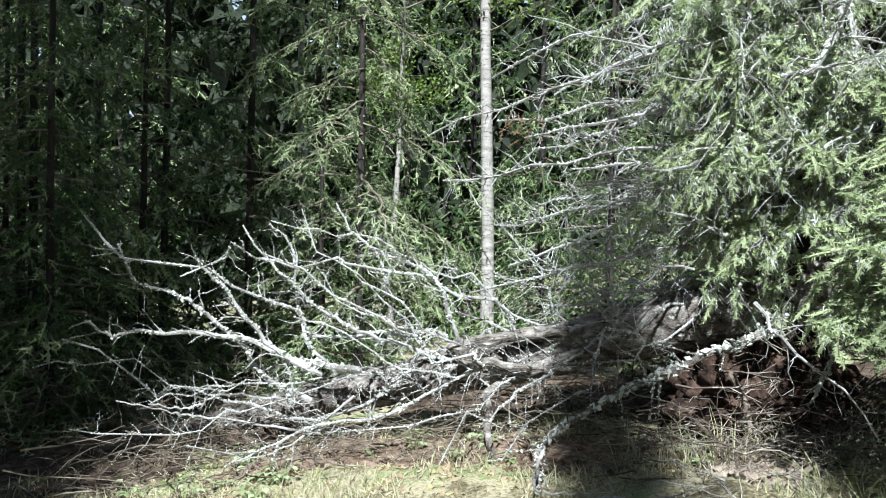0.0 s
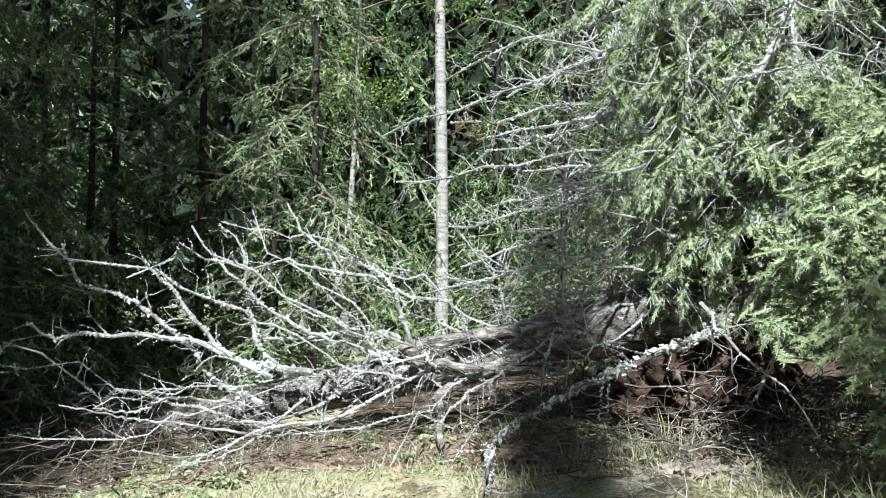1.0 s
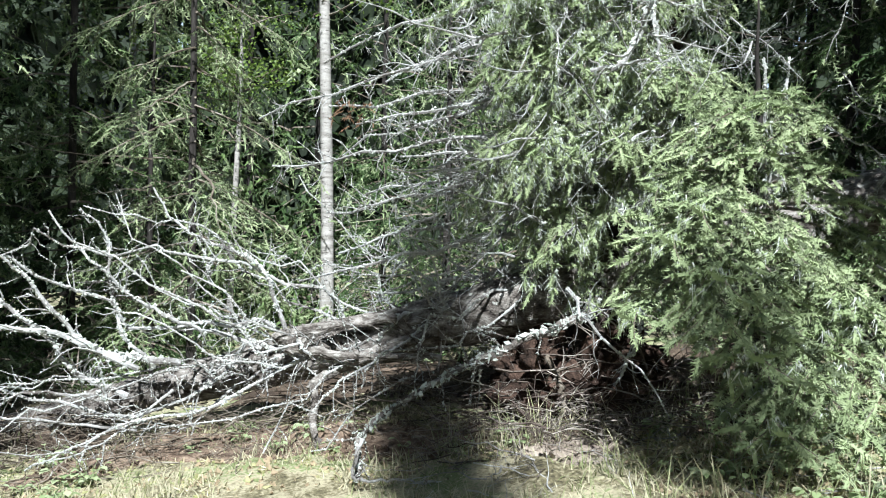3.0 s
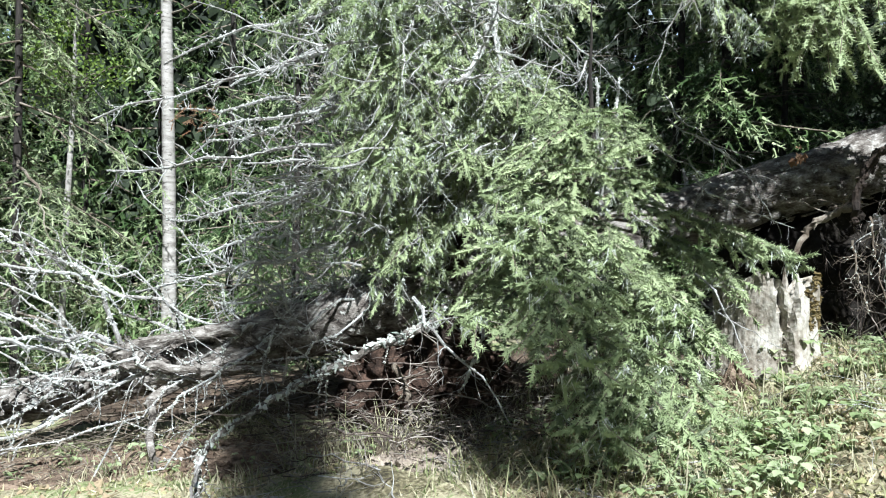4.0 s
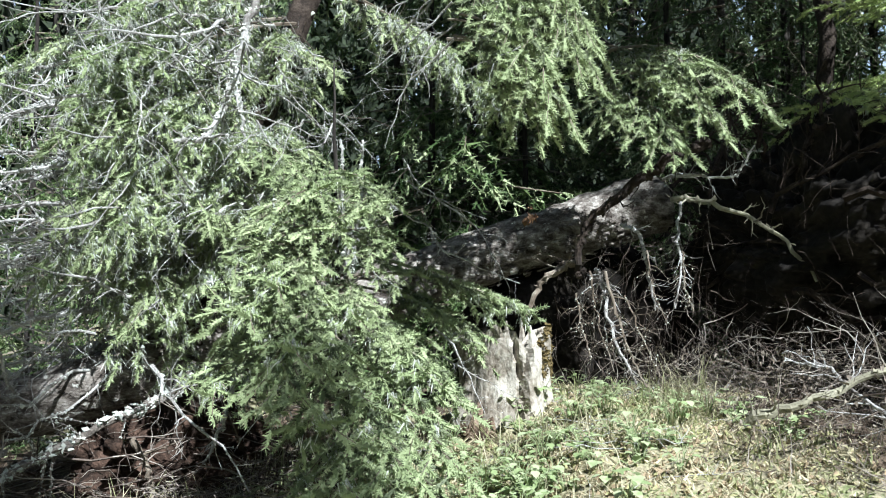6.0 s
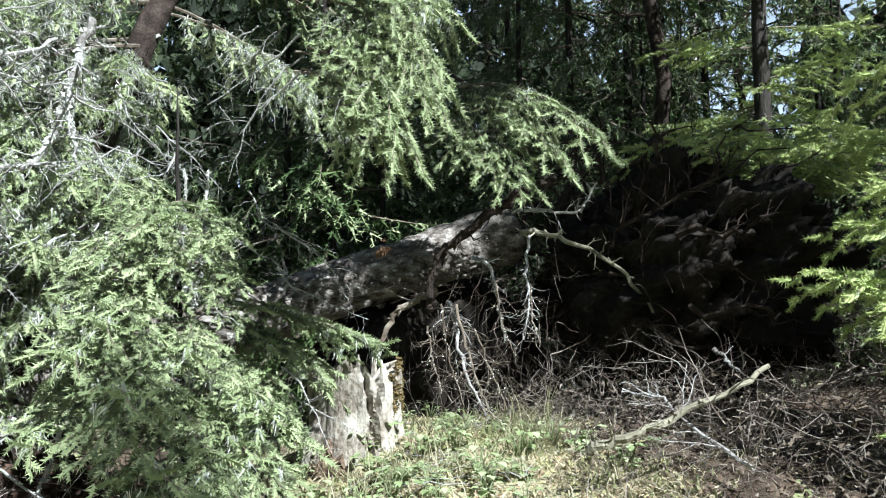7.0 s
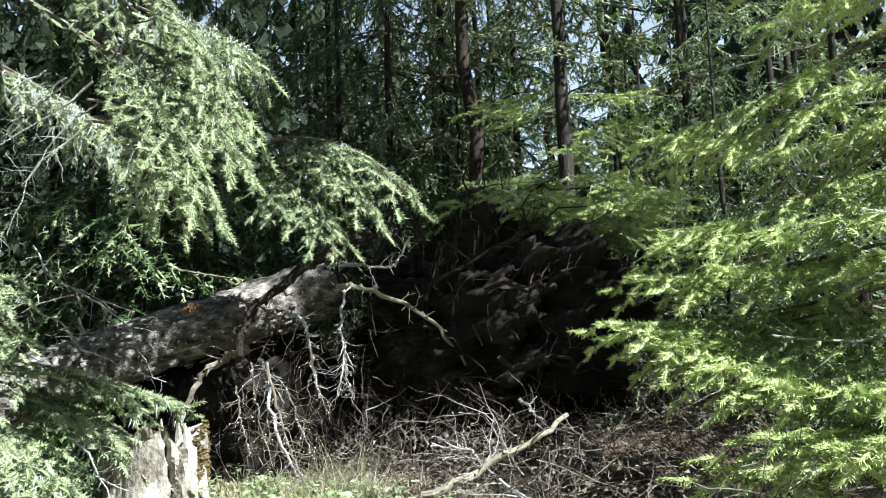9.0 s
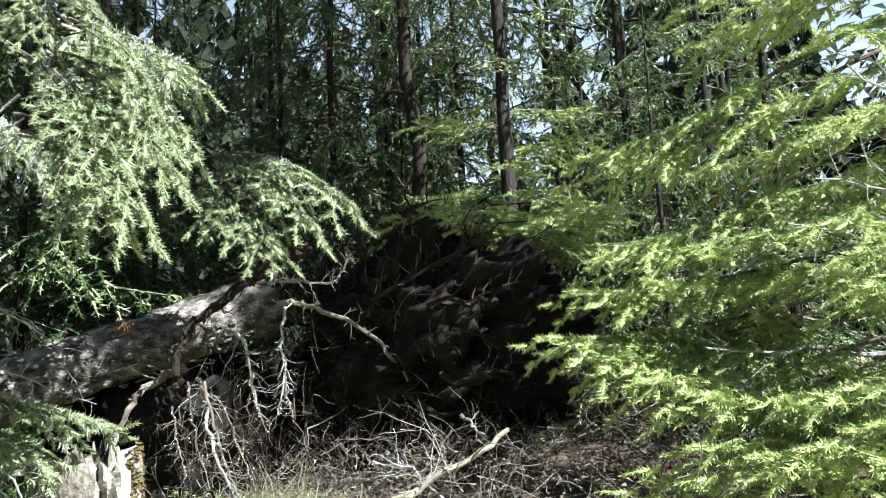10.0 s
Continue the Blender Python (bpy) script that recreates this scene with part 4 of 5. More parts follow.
for i, tip in enumerate([(3.39, 3.27, 3.44), (3.5, 3.26, 3.26), (3.3, 3.25, 3.62), (3.52, 3.22, 3.6)]):
    r = RNG(5060 + i)
    bough_to(old, OLDB, (3.33 + r.normal(0, 0.05), 3.9, 4.0), tip, r, "grey-green bough with beard lichen")
# third limb, added above the view so that its boughs shade the log
hero("limb", old, "long drooping limb with grey lichen", [stem_at(6.6), (3.3, 3.9, 5.8), (3.85, 2.9, 5.2), (3.98, 2.35, 4.85)], 0.03, 874, [M_TRUNK, M_LICHEN], 10, 0.35, 60, 22)
for i in range(8):
    r = RNG(5200 + i)
    bough_to(old, DRPB, (3.9 + r.normal(0, 0.05), 2.9 + r.normal(0, 0.1), 5.2), (4.08 + r.uniform(-0.12, 0.12), 2.25 + r.uniform(-0.3, 0.3), 4.7 + r.uniform(-0.15, 0.15)), r, "grey-green bough with beard lichen")
cluster(old, OLDB, (2.1, 5.35), (1.11, 4.99, 2.21), (0.32, 0.15, 0.5), 8, 5070, 0.3, label="hanging green bough with grey lichen")
cluster(old, OLDB, (2.3, 5.5), (1.6, 4.9, 2.3), (0.7, 0.25, 1.0), 14, 5050, 0.3, label="hanging green bough with grey lichen")
FRONT = [(0.87, 4.86, 2.62), (1.18, 4.81, 2.69), (1.44, 4.69, 2.58), (1.32, 4.7, 1.66), (1.04, 4.72, 1.97), (1.6, 4.41, 2.13), (2.0, 3.85, 2.25), (1.11, 4.79, 2.29), (1.44, 4.63, 2.29), (0.85, 4.93, 2.15)]
for i, tip in enumerate(FRONT):
    r = RNG(5300 + i)
    q = stem_at(tip[2] + 0.35)
    bough_to(old, DRPB, (q[0], q[1] + 0.2, q[2]), tip, r, "yellow-green bough in the sun")
# bare lichened branches of its dead side, and inner twigs
DEADTIPS = [(-0.25, 6.2, 2.59), (-0.02, 6.01, 2.43), (-0.81, 6.24, 2.48), (-0.68, 6.15, 2.1), (-0.12, 6.01, 2.18), (-0.22, 5.9, 1.74), (-0.12, 5.81, 1.43), (0.14, 5.71, 1.15), (0.04, 5.91, 1.87), (-0.42, 5.88, 1.21), (0.3, 5.61, 1.57), (0.33, 5.71, 2.16), (0.2, 6.11, 2.78), (0.45, 5.51, 1.82), (-0.33, 6.49, 2.99)]
for i, tip in enumerate(DEADTIPS):
    r = RNG(800 + i)
    tip = np.array(tip)
    root = stem_at(tip[2] + r.uniform(0.15, 0.6)) + np.array((r.uniform(-0.4, 0.0), r.uniform(0.0, 0.4), 0))
    L = np.linalg.norm(tip - root)
    g = dead_bough(Geo(), line(root, tip, 11, r.uniform(-0.05, 0.03), 0.016, r), 0.024, r, twigs=38, length=0.36, crust=200, sub=3, spread=1.2, tip=0.3)
    part("dead_branch", g.mesh("dead_branch", DEADM), old, "bare branch white with lichen", Matrix())
INNER = [(0.99, 5.56, 2.87), (1.83, 4.65, 2.4), (1.15, 5.03, 1.67), (1.08, 5.13, 2.18), (1.88, 4.67, 2.35), (1.17, 4.87, 3.33), (1.49, 4.73, 3.14), (1.82, 4.66, 3.39), (2.03, 4.51, 2.96), (1.34, 4.65, 2.64), (2.28, 4.54, 3.26), (2.54, 4.44, 2.95), (1.22, 5.11, 2.86), (1.48, 4.87, 2.32), (2.39, 4.61, 2.96)]
for i in range(46):
    r = RNG(840 + i)
    a = r.uniform(2.3, 4.3)
    h, d = r.uniform(1.3, 4.6), r.uniform(0.2, 1.6)
    p = stem_at(h) + d * 0.7 * np.array((math.cos(a), math.sin(a), 0))
    b = a + r.normal(0, 0.6)
    dead_to(old, p, p + np.array((math.cos(b), math.sin(b), r.uniform(-0.7, 0.2))) * r.uniform(0.6, 1.2), r)
for i in range(84):
    r = RNG(8700 + i)
    q = np.array(INNER[i % len(INNER)]) + r.uniform(-0.22, 0.22, 3)
    dead_to(old, q, q + np.array((r.normal(-0.1, 0.4), r.uniform(-0.6, 0.1), r.uniform(-0.9, -0.1))) * r.uniform(0.5, 0.9), r)
hero("limb", old, "leaning bare limb with lichen", [stem_at(3.9), (2.28, 4.97, 3.32), (2.02, 5.05, 3.03), (1.79, 5.01, 2.73), (1.68, 4.93, 2.49)], 0.035, 870, [M_ROOT_AND_SHADE, M_LICHEN], 14, 0.35, 30)
r = RNG(885)
g = Geo()
at = np.array((-0.01, 5.91, 2.5)) + r.normal(0, 1, (30, 3)) * [0.13, 0.08, 0.05]
needles(g, at, unit(r.normal(0, 1, (30, 3)) + np.array([-0.6, 0, -0.5])), r.uniform(0.05, 0.1, 30), 14, 0.02, r, 0, 0.003)
tagged(part("dry_tuft", g.mesh("dry_tuft", [M_RUST, M_RUST]), old, "rust-brown tuft of dry needles", Matrix()), kind="stuff")
r = RNG(886)
g = Geo()
lumps(g, np.array((3.75, 4.19, 2.2)) + r.normal(0, 1, (14, 3)) * 0.025, r.uniform(0.012, 0.03, 14), r, 0)
part("bracket_fungus", g.mesh("bracket_fungus", [M_RUST]), fallen, "orange-brown fungus on the bark", Matrix())
hero("limb", old, "pale forked limb", [(1.85, 4.24, 3.42), (1.77, 4.2, 3.14), (1.71, 4.18, 2.9), (1.65, 4.2, 2.72), (1.55, 4.2, 2.57), (1.41, 4.24, 2.54)], 0.026, 871, DEADM, 18, 0.3, 160, 20)
hero("limb", old, "pale forked limb", [(1.72, 4.18, 2.94), (1.75, 4.18, 2.77), (1.78, 4.19, 2.59)], 0.016, 874, DEADM, 10, 0.2, 60, 12)

# the young drooping spruce before it
BX, BY = 2.35, 4.05
young = thing("young_spruce", "drooping young spruce, bright green, beside the stump", "spruce tree", (BX, BY, float(gz(BX, BY))))
part("trunk", trunk_mesh(2.4, 0.05, 41, -0.03, 8), young, "thin grey bark")
YTIPS = [(3.38, 3.73, 1.61), (3.1, 3.68, 1.59), (2.92, 3.56, 1.44), (2.74, 3.55, 1.56), (2.46, 3.11, 1.25), (2.39, 3.16, 1.33), (2.37, 3.29, 1.45), (2.22, 3.12, 1.2), (2.34, 2.77, 0.93), (2.17, 2.71, 0.76), (2.07, 2.8, 0.91), (1.93, 2.85, 0.81), (1.83, 2.91, 0.9), (1.72, 2.9, 1.19), (1.69, 3.05, 1.47), (1.61, 3.29, 1.59), (1.73, 3.25, 1.72), (1.87, 3.4, 1.97), (2.08, 3.41, 2.06), (2.25, 3.44, 2.13), (2.29, 3.45, 1.9), (2.44, 3.49, 1.76), (2.05, 3.12, 1.57), (1.56, 2.96, 1.24), (1.64, 3.59, 1.83), (1.78, 3.01, 1.37), (1.5, 3.44, 1.24), (1.64, 3.51, 1.57), (1.76, 3.46, 1.83), (1.84, 3.39, 2.15), (1.76, 3.76, 2.06)]
for i, tip in enumerate(YTIPS):
    r = RNG(900 + i)
    tip = np.array(tip)
    d = math.hypot(tip[0] - BX, tip[1] - BY)
    tip[2] = max(tip[2], float(gz(tip[0], tip[1])) + 0.1)
    bough_to(young, YDRP, (BX + r.normal(0, 0.03), BY, min(tip[2] + 0.08 + 0.16 * d + r.uniform(-0.08, 0.12), 2.6)), tip, r, "drooping green bough")
for i in range(5):
    r = RNG(940 + i)
    a = i * 2.4
    h = r.uniform(1.2, 2.4)
    L = 0.3 + 0.4 * (2.6 - h) + 0.2
    bough_to(young, DRPB, (BX, BY, h), (BX + L * math.cos(a), BY + L * math.sin(a), h - 0.35 * L - 0.1), r)
for i in range(22):
    r = RNG(960 + i)
    a, h, d = r.uniform(3.2, 6.2), r.uniform(1.0, 2.6), r.uniform(0.1, 0.7)
    p = np.array((BX + d * math.cos(a), BY + d * math.sin(a), h))
    dead_to(young, p, p + unit(np.array((math.cos(a), math.sin(a), -1.2))) * r.uniform(0.35, 0.7), r)
snag = thing("dead_sapling", "grey barkless dead sapling with a forked top", "dead tree", (2.45, 4.5, float(gz(2.45, 4.5))))
hero("stem", snag, "weathered grey wood", [(2.5, 4.5, 0.7), (2.37, 4.07, 1.74), (2.35, 4.08, 2.17), (2.33, 4.09, 2.62)], 0.04, 980, DEADM, 14, 0.25, 260, 18, 0.12)
hero("fork", snag, "weathered grey wood", [(2.37, 4.07, 1.81), (2.44, 4.1, 2.14), (2.46, 4.09, 2.6)], 0.035, 981, DEADM, 14, 0.25, 220, 18, 0.12)

# the bright young spruce by the path, and a small one on the mound
EX, EY = 5.75, -0.15
right = thing("young_spruce", "bushy young spruce with bright yellow-green shoots", "spruce tree", (EX, EY, float(gz(EX, EY))))
part("trunk", trunk_mesh(10.5, 0.1, 51, 0.0, 10), right, "thin grey bark")
ETIPS = [(4.34, 1.68, 1.94), (4.33, 1.52, 1.89), (4.29, 1.38, 1.82), (4.11, 1.07, 1.7), (4.01, 0.79, 1.64), (3.99, 0.52, 1.61), (3.89, 0.12, 1.64), (3.8, 0.73, 1.44), (3.78, 0.48, 1.41), (3.75, 0.22, 1.45), (4.54, 1.46, 2.33), (4.5, 1.59, 2.17), (4.49, 1.14, 2.17), (4.56, 0.92, 2.32), (4.46, 0.57, 2.33), (4.33, 0.22, 2.31), (4.18, 0.0, 2.19), (3.83, 0.87, 1.31), (3.79, 0.03, 1.52)]
ETIPS += [(4.76, 1.67, 2.93), (4.81, 1.38, 2.85), (4.9, 0.95, 2.72), (4.93, 0.33, 2.83), (5.16, 1.02, 3.54), (5.1, 0.22, 3.37), (4.67, 0.41, 2.52), (4.57, -0.02, 2.81), (4.93, 0.55, 3.03), (4.1, -0.03, 2.05), (4.33, 0.33, 2.14)]
for i, tip in enumerate(ETIPS):
    r = RNG(1000 + i)
    tip = np.array(tip)
    tip[:2] += (np.array((EX, EY)) - tip[:2]) * 0.09
    d = math.hypot(tip[0] - EX, tip[1] - EY)
    bough_to(right, YNGB, (EX, EY, tip[2] + (0.10 * d if tip[2] < 2.2 else 0.05 + 0.34 * d)), tip, r, "spreading bough with bright young shoots")
for i in range(34):
    r = RNG(1040 + i)
    a = i * 2.4
    h = 3.5 + i * 0.19
    L = 1.35 * (1 - (h - 1.2) / 10.5) * r.uniform(0.8, 1.15)
    if (math.sin(a) < 0.1 and h < 7) or (math.cos(a) < 0.2 and 4 < h < 8.5):
        continue
    bough_to(right, YNGB if h < 4.1 else LITE, (EX, EY, h), (EX + L * math.cos(a), EY + L * math.sin(a), h + 0.02), r)
# dense upper boughs above the view, put in to shade the root plate
for i in range(46):
    r = RNG(1150 + i)
    a, h = i * 2.4, 4.7 + 0.085 * i
    L = r.uniform(0.8, 1.4) * (1.25 - 0.07 * h)
    bough_to(right, LITE, (EX, EY, h), (EX + L * math.cos(a), EY + L * math.sin(a), h - 0.05), r)
for i in range(22):
    r = RNG(1090 + i)
    a, h = r.uniform(1.9, 3.4), r.uniform(1.3, 3.4)
    p = np.array((EX + 0.05 * math.cos(a), EY, h))
    dead_to(right, p, p + np.array((math.cos(a), math.sin(a), r.uniform(-0.4, 0.1))) * r.uniform(0.8, 1.7), r)
FX, FY = 6.75, 3.1
small = thing("young_spruce", "slender spruce with low bright boughs on the root mound", "spruce tree", (FX, FY, float(gz(FX, FY))))
part("trunk", trunk_mesh(9.0, 0.09, 61, 0.0, 10), small, "thin dark bark")
FTIPS = [(6.19, 2.57, 2.98), (6.14, 2.23, 2.72), (6.15, 1.97, 2.86), (6.25, 2.87, 2.94), (5.87, 3.34, 2.9), (5.9, 3.13, 2.94), (5.96, 2.67, 2.74), (6.14, 2.33, 2.86), (5.92, 3.6, 3.09), (6.22, 3.01, 3.12), (6.36, 2.56, 3.25), (6.07, 2.26, 2.72), (6.34, 3.54, 3.33), (6.43, 2.84, 3.51), (5.52, 3.44, 2.99), (5.66, 3.27, 2.94), (5.74, 3.01, 2.91), (5.84, 2.72, 2.79), (5.8, 2.41, 2.73), (5.81, 2.19, 2.7)]
r = RNG(1099)
FTIPS += [(r.uniform(5.35, 6.2), r.uniform(1.9, 3.1), r.uniform(2.75, 3.05)) for _ in range(16)]
for i, tip in enumerate(FTIPS):
    r = RNG(1100 + i)
    tip = np.array(tip)
    bough_to(small, YNGB, (FX, FY, tip[2] + 0.1), tip, r, "spreading bough with bright young shoots")
for i in range(26):
    r = RNG(1120 + i)
    a, h = i * 2.4, 2.5 + i * 0.16
    L = 1.3 * (1 - (h - 2.2) / 5.5) * r.uniform(0.8, 1.15)
    bough_to(small, YNGB if h < 4.4 else LITE, (FX, FY, h), (FX + L * math.cos(a), FY + L * math.sin(a), h - 0.05), r)
# upper crown added out of view, only to shade the trees behind
for i in range(44):
    r = RNG(1200 + i)
    a, h = i * 2.4, 5.2 + i * 0.085
    L = r.uniform(0.7, 1.25) * (1.75 - 0.16 * h) + 0.35
    bough_to(small, LITE, (FX, FY, h), (FX + L * math.cos(a), FY + L * math.sin(a), h - 0.2 * L), r)

# ---- the forest behind ----
def tree_kind(seed, h, r, low, spread, twig, gap, per, nl, step, count, hang):
    """Trunk, crown and dead lower twigs of a forest spruce, as two meshes."""
    rng = RNG(seed)
    kinds = []
    for i in range(5):
        kinds.append(live_bough(RNG(seed + 10 + i), L=1.0, lift=0.1, droop=0.45 + 0.1 * i, up=0.3, hang=hang, twig=twig, step=step, per=per, nl=nl, gap=gap, young=0.12 if gap > 0.1 else 0.25, shoot=gap * 1.6, body=nl * 0.25, wood=False)[0])
    plain = [live_bough(RNG(seed + 20 + i), L=1.0, lift=0.1, droop=0.5, up=0.3, hang=hang, twig=twig, step=step * 1.3, per=0, nl=nl, gap=gap * 1.4, young=0.1, shoot=gap * 2, body=nl * 0.5, wood=False)[0] for i in range(2)]
    g = Geo()
    for i in range(count):
        s = (i + rng.uniform(0, 1)) / count
        z = low + (h - low) * s ** 2.1
        L = spread * (1 - 0.9 * (z - low) / (h - low)) * rng.uniform(0.7, 1.2) + 0.15
        m = Matrix.Translation((0, 0, z)) @ Matrix.Rotation(i * 2.399 + rng.uniform(-0.4, 0.4), 4, "Z") @ Matrix.Rotation(rng.uniform(-0.1, 0.25), 4, "Y") @ Matrix.Diagonal((L, max(L, 0.8), max(L, 0.8), 1))
        g.stamp(kinds[rng.integers(0, 5)] if z < (6.6 if gap < 0.1 else 10) else plain[i % 2], m)
    for i in range(8 if gap < 0.1 else 2):
        z, a = rng.uniform(0.5, low + 3.5), rng.uniform(0, 6.28)
        p = np.array((0, 0, z))
        dead_bough(g, line(p, p + np.array((math.cos(a), math.sin(a), rng.uniform(-0.35, 0.1))) * rng.uniform(0.5, 1.6), 6, 0, 0.03, rng), 0.013, rng, twigs=4, length=0.4, crust=2, sub=1, k=3, m=0, mc=3)
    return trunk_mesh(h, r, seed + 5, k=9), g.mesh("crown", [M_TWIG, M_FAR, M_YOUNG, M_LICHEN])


KINDS = [tree_kind(2000, 15, 0.055, 0.3, 1.7, 0.42, 0.06, 7, 0.036, 0.11, 84, 0.6),
         tree_kind(2100, 13, 0.05, 0.3, 1.5, 0.40, 0.06, 7, 0.036, 0.11, 84, 0.5),
         tree_kind(2200, 17, 0.06, 0.5, 1.8, 0.44, 0.06, 7, 0.036, 0.11, 84, 0.8)]
FARK = [tree_kind(2300, 16, 0.065, 0.3, 1.9, 0.5, 0.12, 4, 0.08, 0.2, 70, 0.6),
        tree_kind(2400, 19, 0.07, 0.5, 2.1, 0.5, 0.12, 4, 0.08, 0.2, 70, 0.7)]
SAPK = [tree_kind(2500, 5.2, 0.05, 0.2, 1.2, 0.30, 0.06, 8, 0.032, 0.10, 40, 0.4),
        tree_kind(2600, 6.2, 0.06, 0.3, 1.3, 0.32, 0.06, 8, 0.032, 0.10, 40, 0.5)]
MASTER = {}


def forest_tree(kind, x, y, k=1.0, turn=0.0, label="dark forest spruce with dead lower twigs"):
    key = id(kind)
    at = pose(x, y, float(gz(x, y)), 0, 0, turn) @ Matrix.Scale(k, 4)
    if key not in MASTER:
        t = thing("spruce", label, "spruce tree", (0, 0, 0), "forest spruces")
        t.matrix_basis = at
        for nm, me in zip(("trunk", "crown"), kind):
            part(nm, me, t)
        MASTER[key] = t
        return t
    ob = copy_thing(MASTER[key], Matrix())
    ob.matrix_basis = at
    return ob


# trees that can be told apart
NAMED = [(-3.63, 9.49, 0, 1.0), (-5.02, 9.96, 0, 1.05), (-3.4, 11.68, 2, 1.0), (-5.51, 7.92, 0, 1.0), (-6.8, 11.26, 2, 1.0),
         (0.06, 10.21, 1, 0.95), (1.11, 11.68, 0, 1.0), (2.21, 9, 2, 1.0), (4.46, 7.84, 2, 1.0), (5.94, 7.55, 0, 1.0), (7.45, 4.99, 2, 0.9),
         (4.74, 6.57, 0, 0.9), (8.25, 2.57, 2, 0.8), (8.03, 1.68, 1, 0.8)]
NAMED += [(7.0, 6.4, 0, 0.9), (9.2, 6.6, 2, 0.95), (8.4, 5.0, 1, 0.9), (10.0, 6.6, 0, 1.0), (6.0, 8.2, 2, 1.0), (9.5, 3.0, 1, 0.8), (9.8, 2.0, 2, 0.75), (-4.7, 7.0, 1, 0.9), (-6.4, 8.9, 2, 1.0), (-7.4, 10.0, 1, 1.0), (-6.7, 6.6, 1, 0.95), (-5.9, 5.3, 0, 0.9), (-8.3, 8.0, 0, 1.0), (8.9, 5.6, 0, 0.9), (7.6, 7.4, 1, 1.0)]
for i, (x, y, k, s) in enumerate(NAMED):
    forest_tree(KINDS[k], x, y, s, i * 77)
for i, (x, y, s) in enumerate(((7.4, 2.0, 0.8), (8.2, 3.3, 1.0), (7.2, 4.6, 0.9), (6.4, 5.6, 1.0), (5.2, 6.4, 0.95), (7.0, 0.9, 0.9), (8.6, 1.6, 1.1), (4.4, 6.9, 1.0), (2.2, 7.8, 1.0), (0.8, 8.2, 0.9), (-2.4, 8.6, 0.9), (-4.4, 8.3, 1.0), (6.1, 7.4, 1.1), (3.4, 8.4, 1.1))):
    forest_tree(SAPK[i % 2], x, y, s, i * 91, "small understorey spruce in the shade")
# deeper rows
rng = RNG(3000)
PLACED = [(x, y) for x, y, _, _ in NAMED]
for i in range(900):
    if len(PLACED) >= 36:
        break
    a, d = rng.uniform(-0.95, 1.75), rng.uniform(12.5, 30)
    x, y = 0.4 + d * math.sin(a), -0.2 + d * math.cos(a)
    if not (0.98 < a < 1.13 or a > 1.38) and min((x - p) ** 2 + (y - q) ** 2 for p, q in PLACED) > 5:
        PLACED.append((x, y))
        forest_tree(FARK[i % 2], x, y, rng.uniform(0.8, 1.15), rng.uniform(0, 360), "far spruce in the dark wood")
# the wood goes on behind them: a far wall of crowns in shade-dark needles
rng = RNG(3100)
g = Geo()
for row, (d0, n) in enumerate(((34, 90), (38, 90))):
    for i in range(n):
        a = (i + 0.5 * row + rng.uniform(-0.25, 0.25)) * 2 * math.pi / n
        c = np.array((d0 * math.sin(a), d0 * math.cos(a), -2.5))
        h, w = rng.uniform(21, 31), rng.uniform(2.6, 3.6)
        if 0.97 < a < 1.13 or 1.42 < a < 1.6:
            h *= 0.5
        t = np.array((math.cos(a), -math.sin(a), 0))
        # each crown: drooping boughs in ragged tiers round a thin stem
        k = 250
        lev = rng.uniform(0, 1, k) ** 0.9
        reach = w * (1 - lev) ** 0.8 * rng.uniform(0.35, 1.1, k) + 0.15
        b = rng.uniform(0, 2 * math.pi, k)
        out = np.stack([np.cos(b), np.sin(b), np.zeros(k)], -1)
        root = c + np.outer(h * lev, (0, 0, 1))
        tip = root + out * reach[:, None] - np.outer(reach * rng.uniform(0.2, 0.6, k), (0, 0, 1))
        wide = (np.stack([-np.sin(b), np.cos(b), np.zeros(k)], -1) * rng.uniform(-0.5, 0.5, (k, 1)) + np.array((0, 0, 1.0))) * (0.3 * reach + 0.25)[:, None]
        mid = (root + tip) / 2 + np.outer(rng.uniform(-0.1, 0.25, k), (0, 0, 1))
        v = np.stack([root, mid - wide, tip, mid + wide], 1).reshape(-1, 3)
        q = np.arange(k)[:, None] * 4
        g.add(v, np.concatenate([q + [[0, 1, 2]], q + [[0, 2, 3]]]))
        tube(g, [c, c + np.array((0, 0, h))], [0.16, 0.02], 5, 0)
    a = rng.uniform(0, 2 * math.pi, 9000)
    z = rng.uniform(-1, 15, 9000)
    d = d0 - 0.6 - rng.uniform(0, 1.2, 9000)
    at = np.stack([d * np.sin(a), d * np.cos(a), z], -1)
    side = np.stack([np.cos(a), -np.sin(a), np.zeros(9000)], -1) * rng.uniform(0.1, 0.3, (9000, 1))
    tip = at + side * rng.uniform(-3, 3, (9000, 1)) + np.stack([np.zeros(9000), np.zeros(9000), -rng.uniform(0.3, 0.8, 9000)], -1) - at * [0.012, 0.012, 0]
    g.add(np.stack([at - side, at + side, tip], 1).reshape(-1, 3), np.arange(27000).reshape(-1, 3))
tagged(new("backdrop", g.mesh("backdrop", [M_DEEP_SHADE])), "far wall of spruce crowns, darkened for forest shade", "forest", kind="structure")
# trees out of view beside and behind the path, added to shade the wood
forest_tree(KINDS[1], 8.4, -0.9, 0.95, 30)


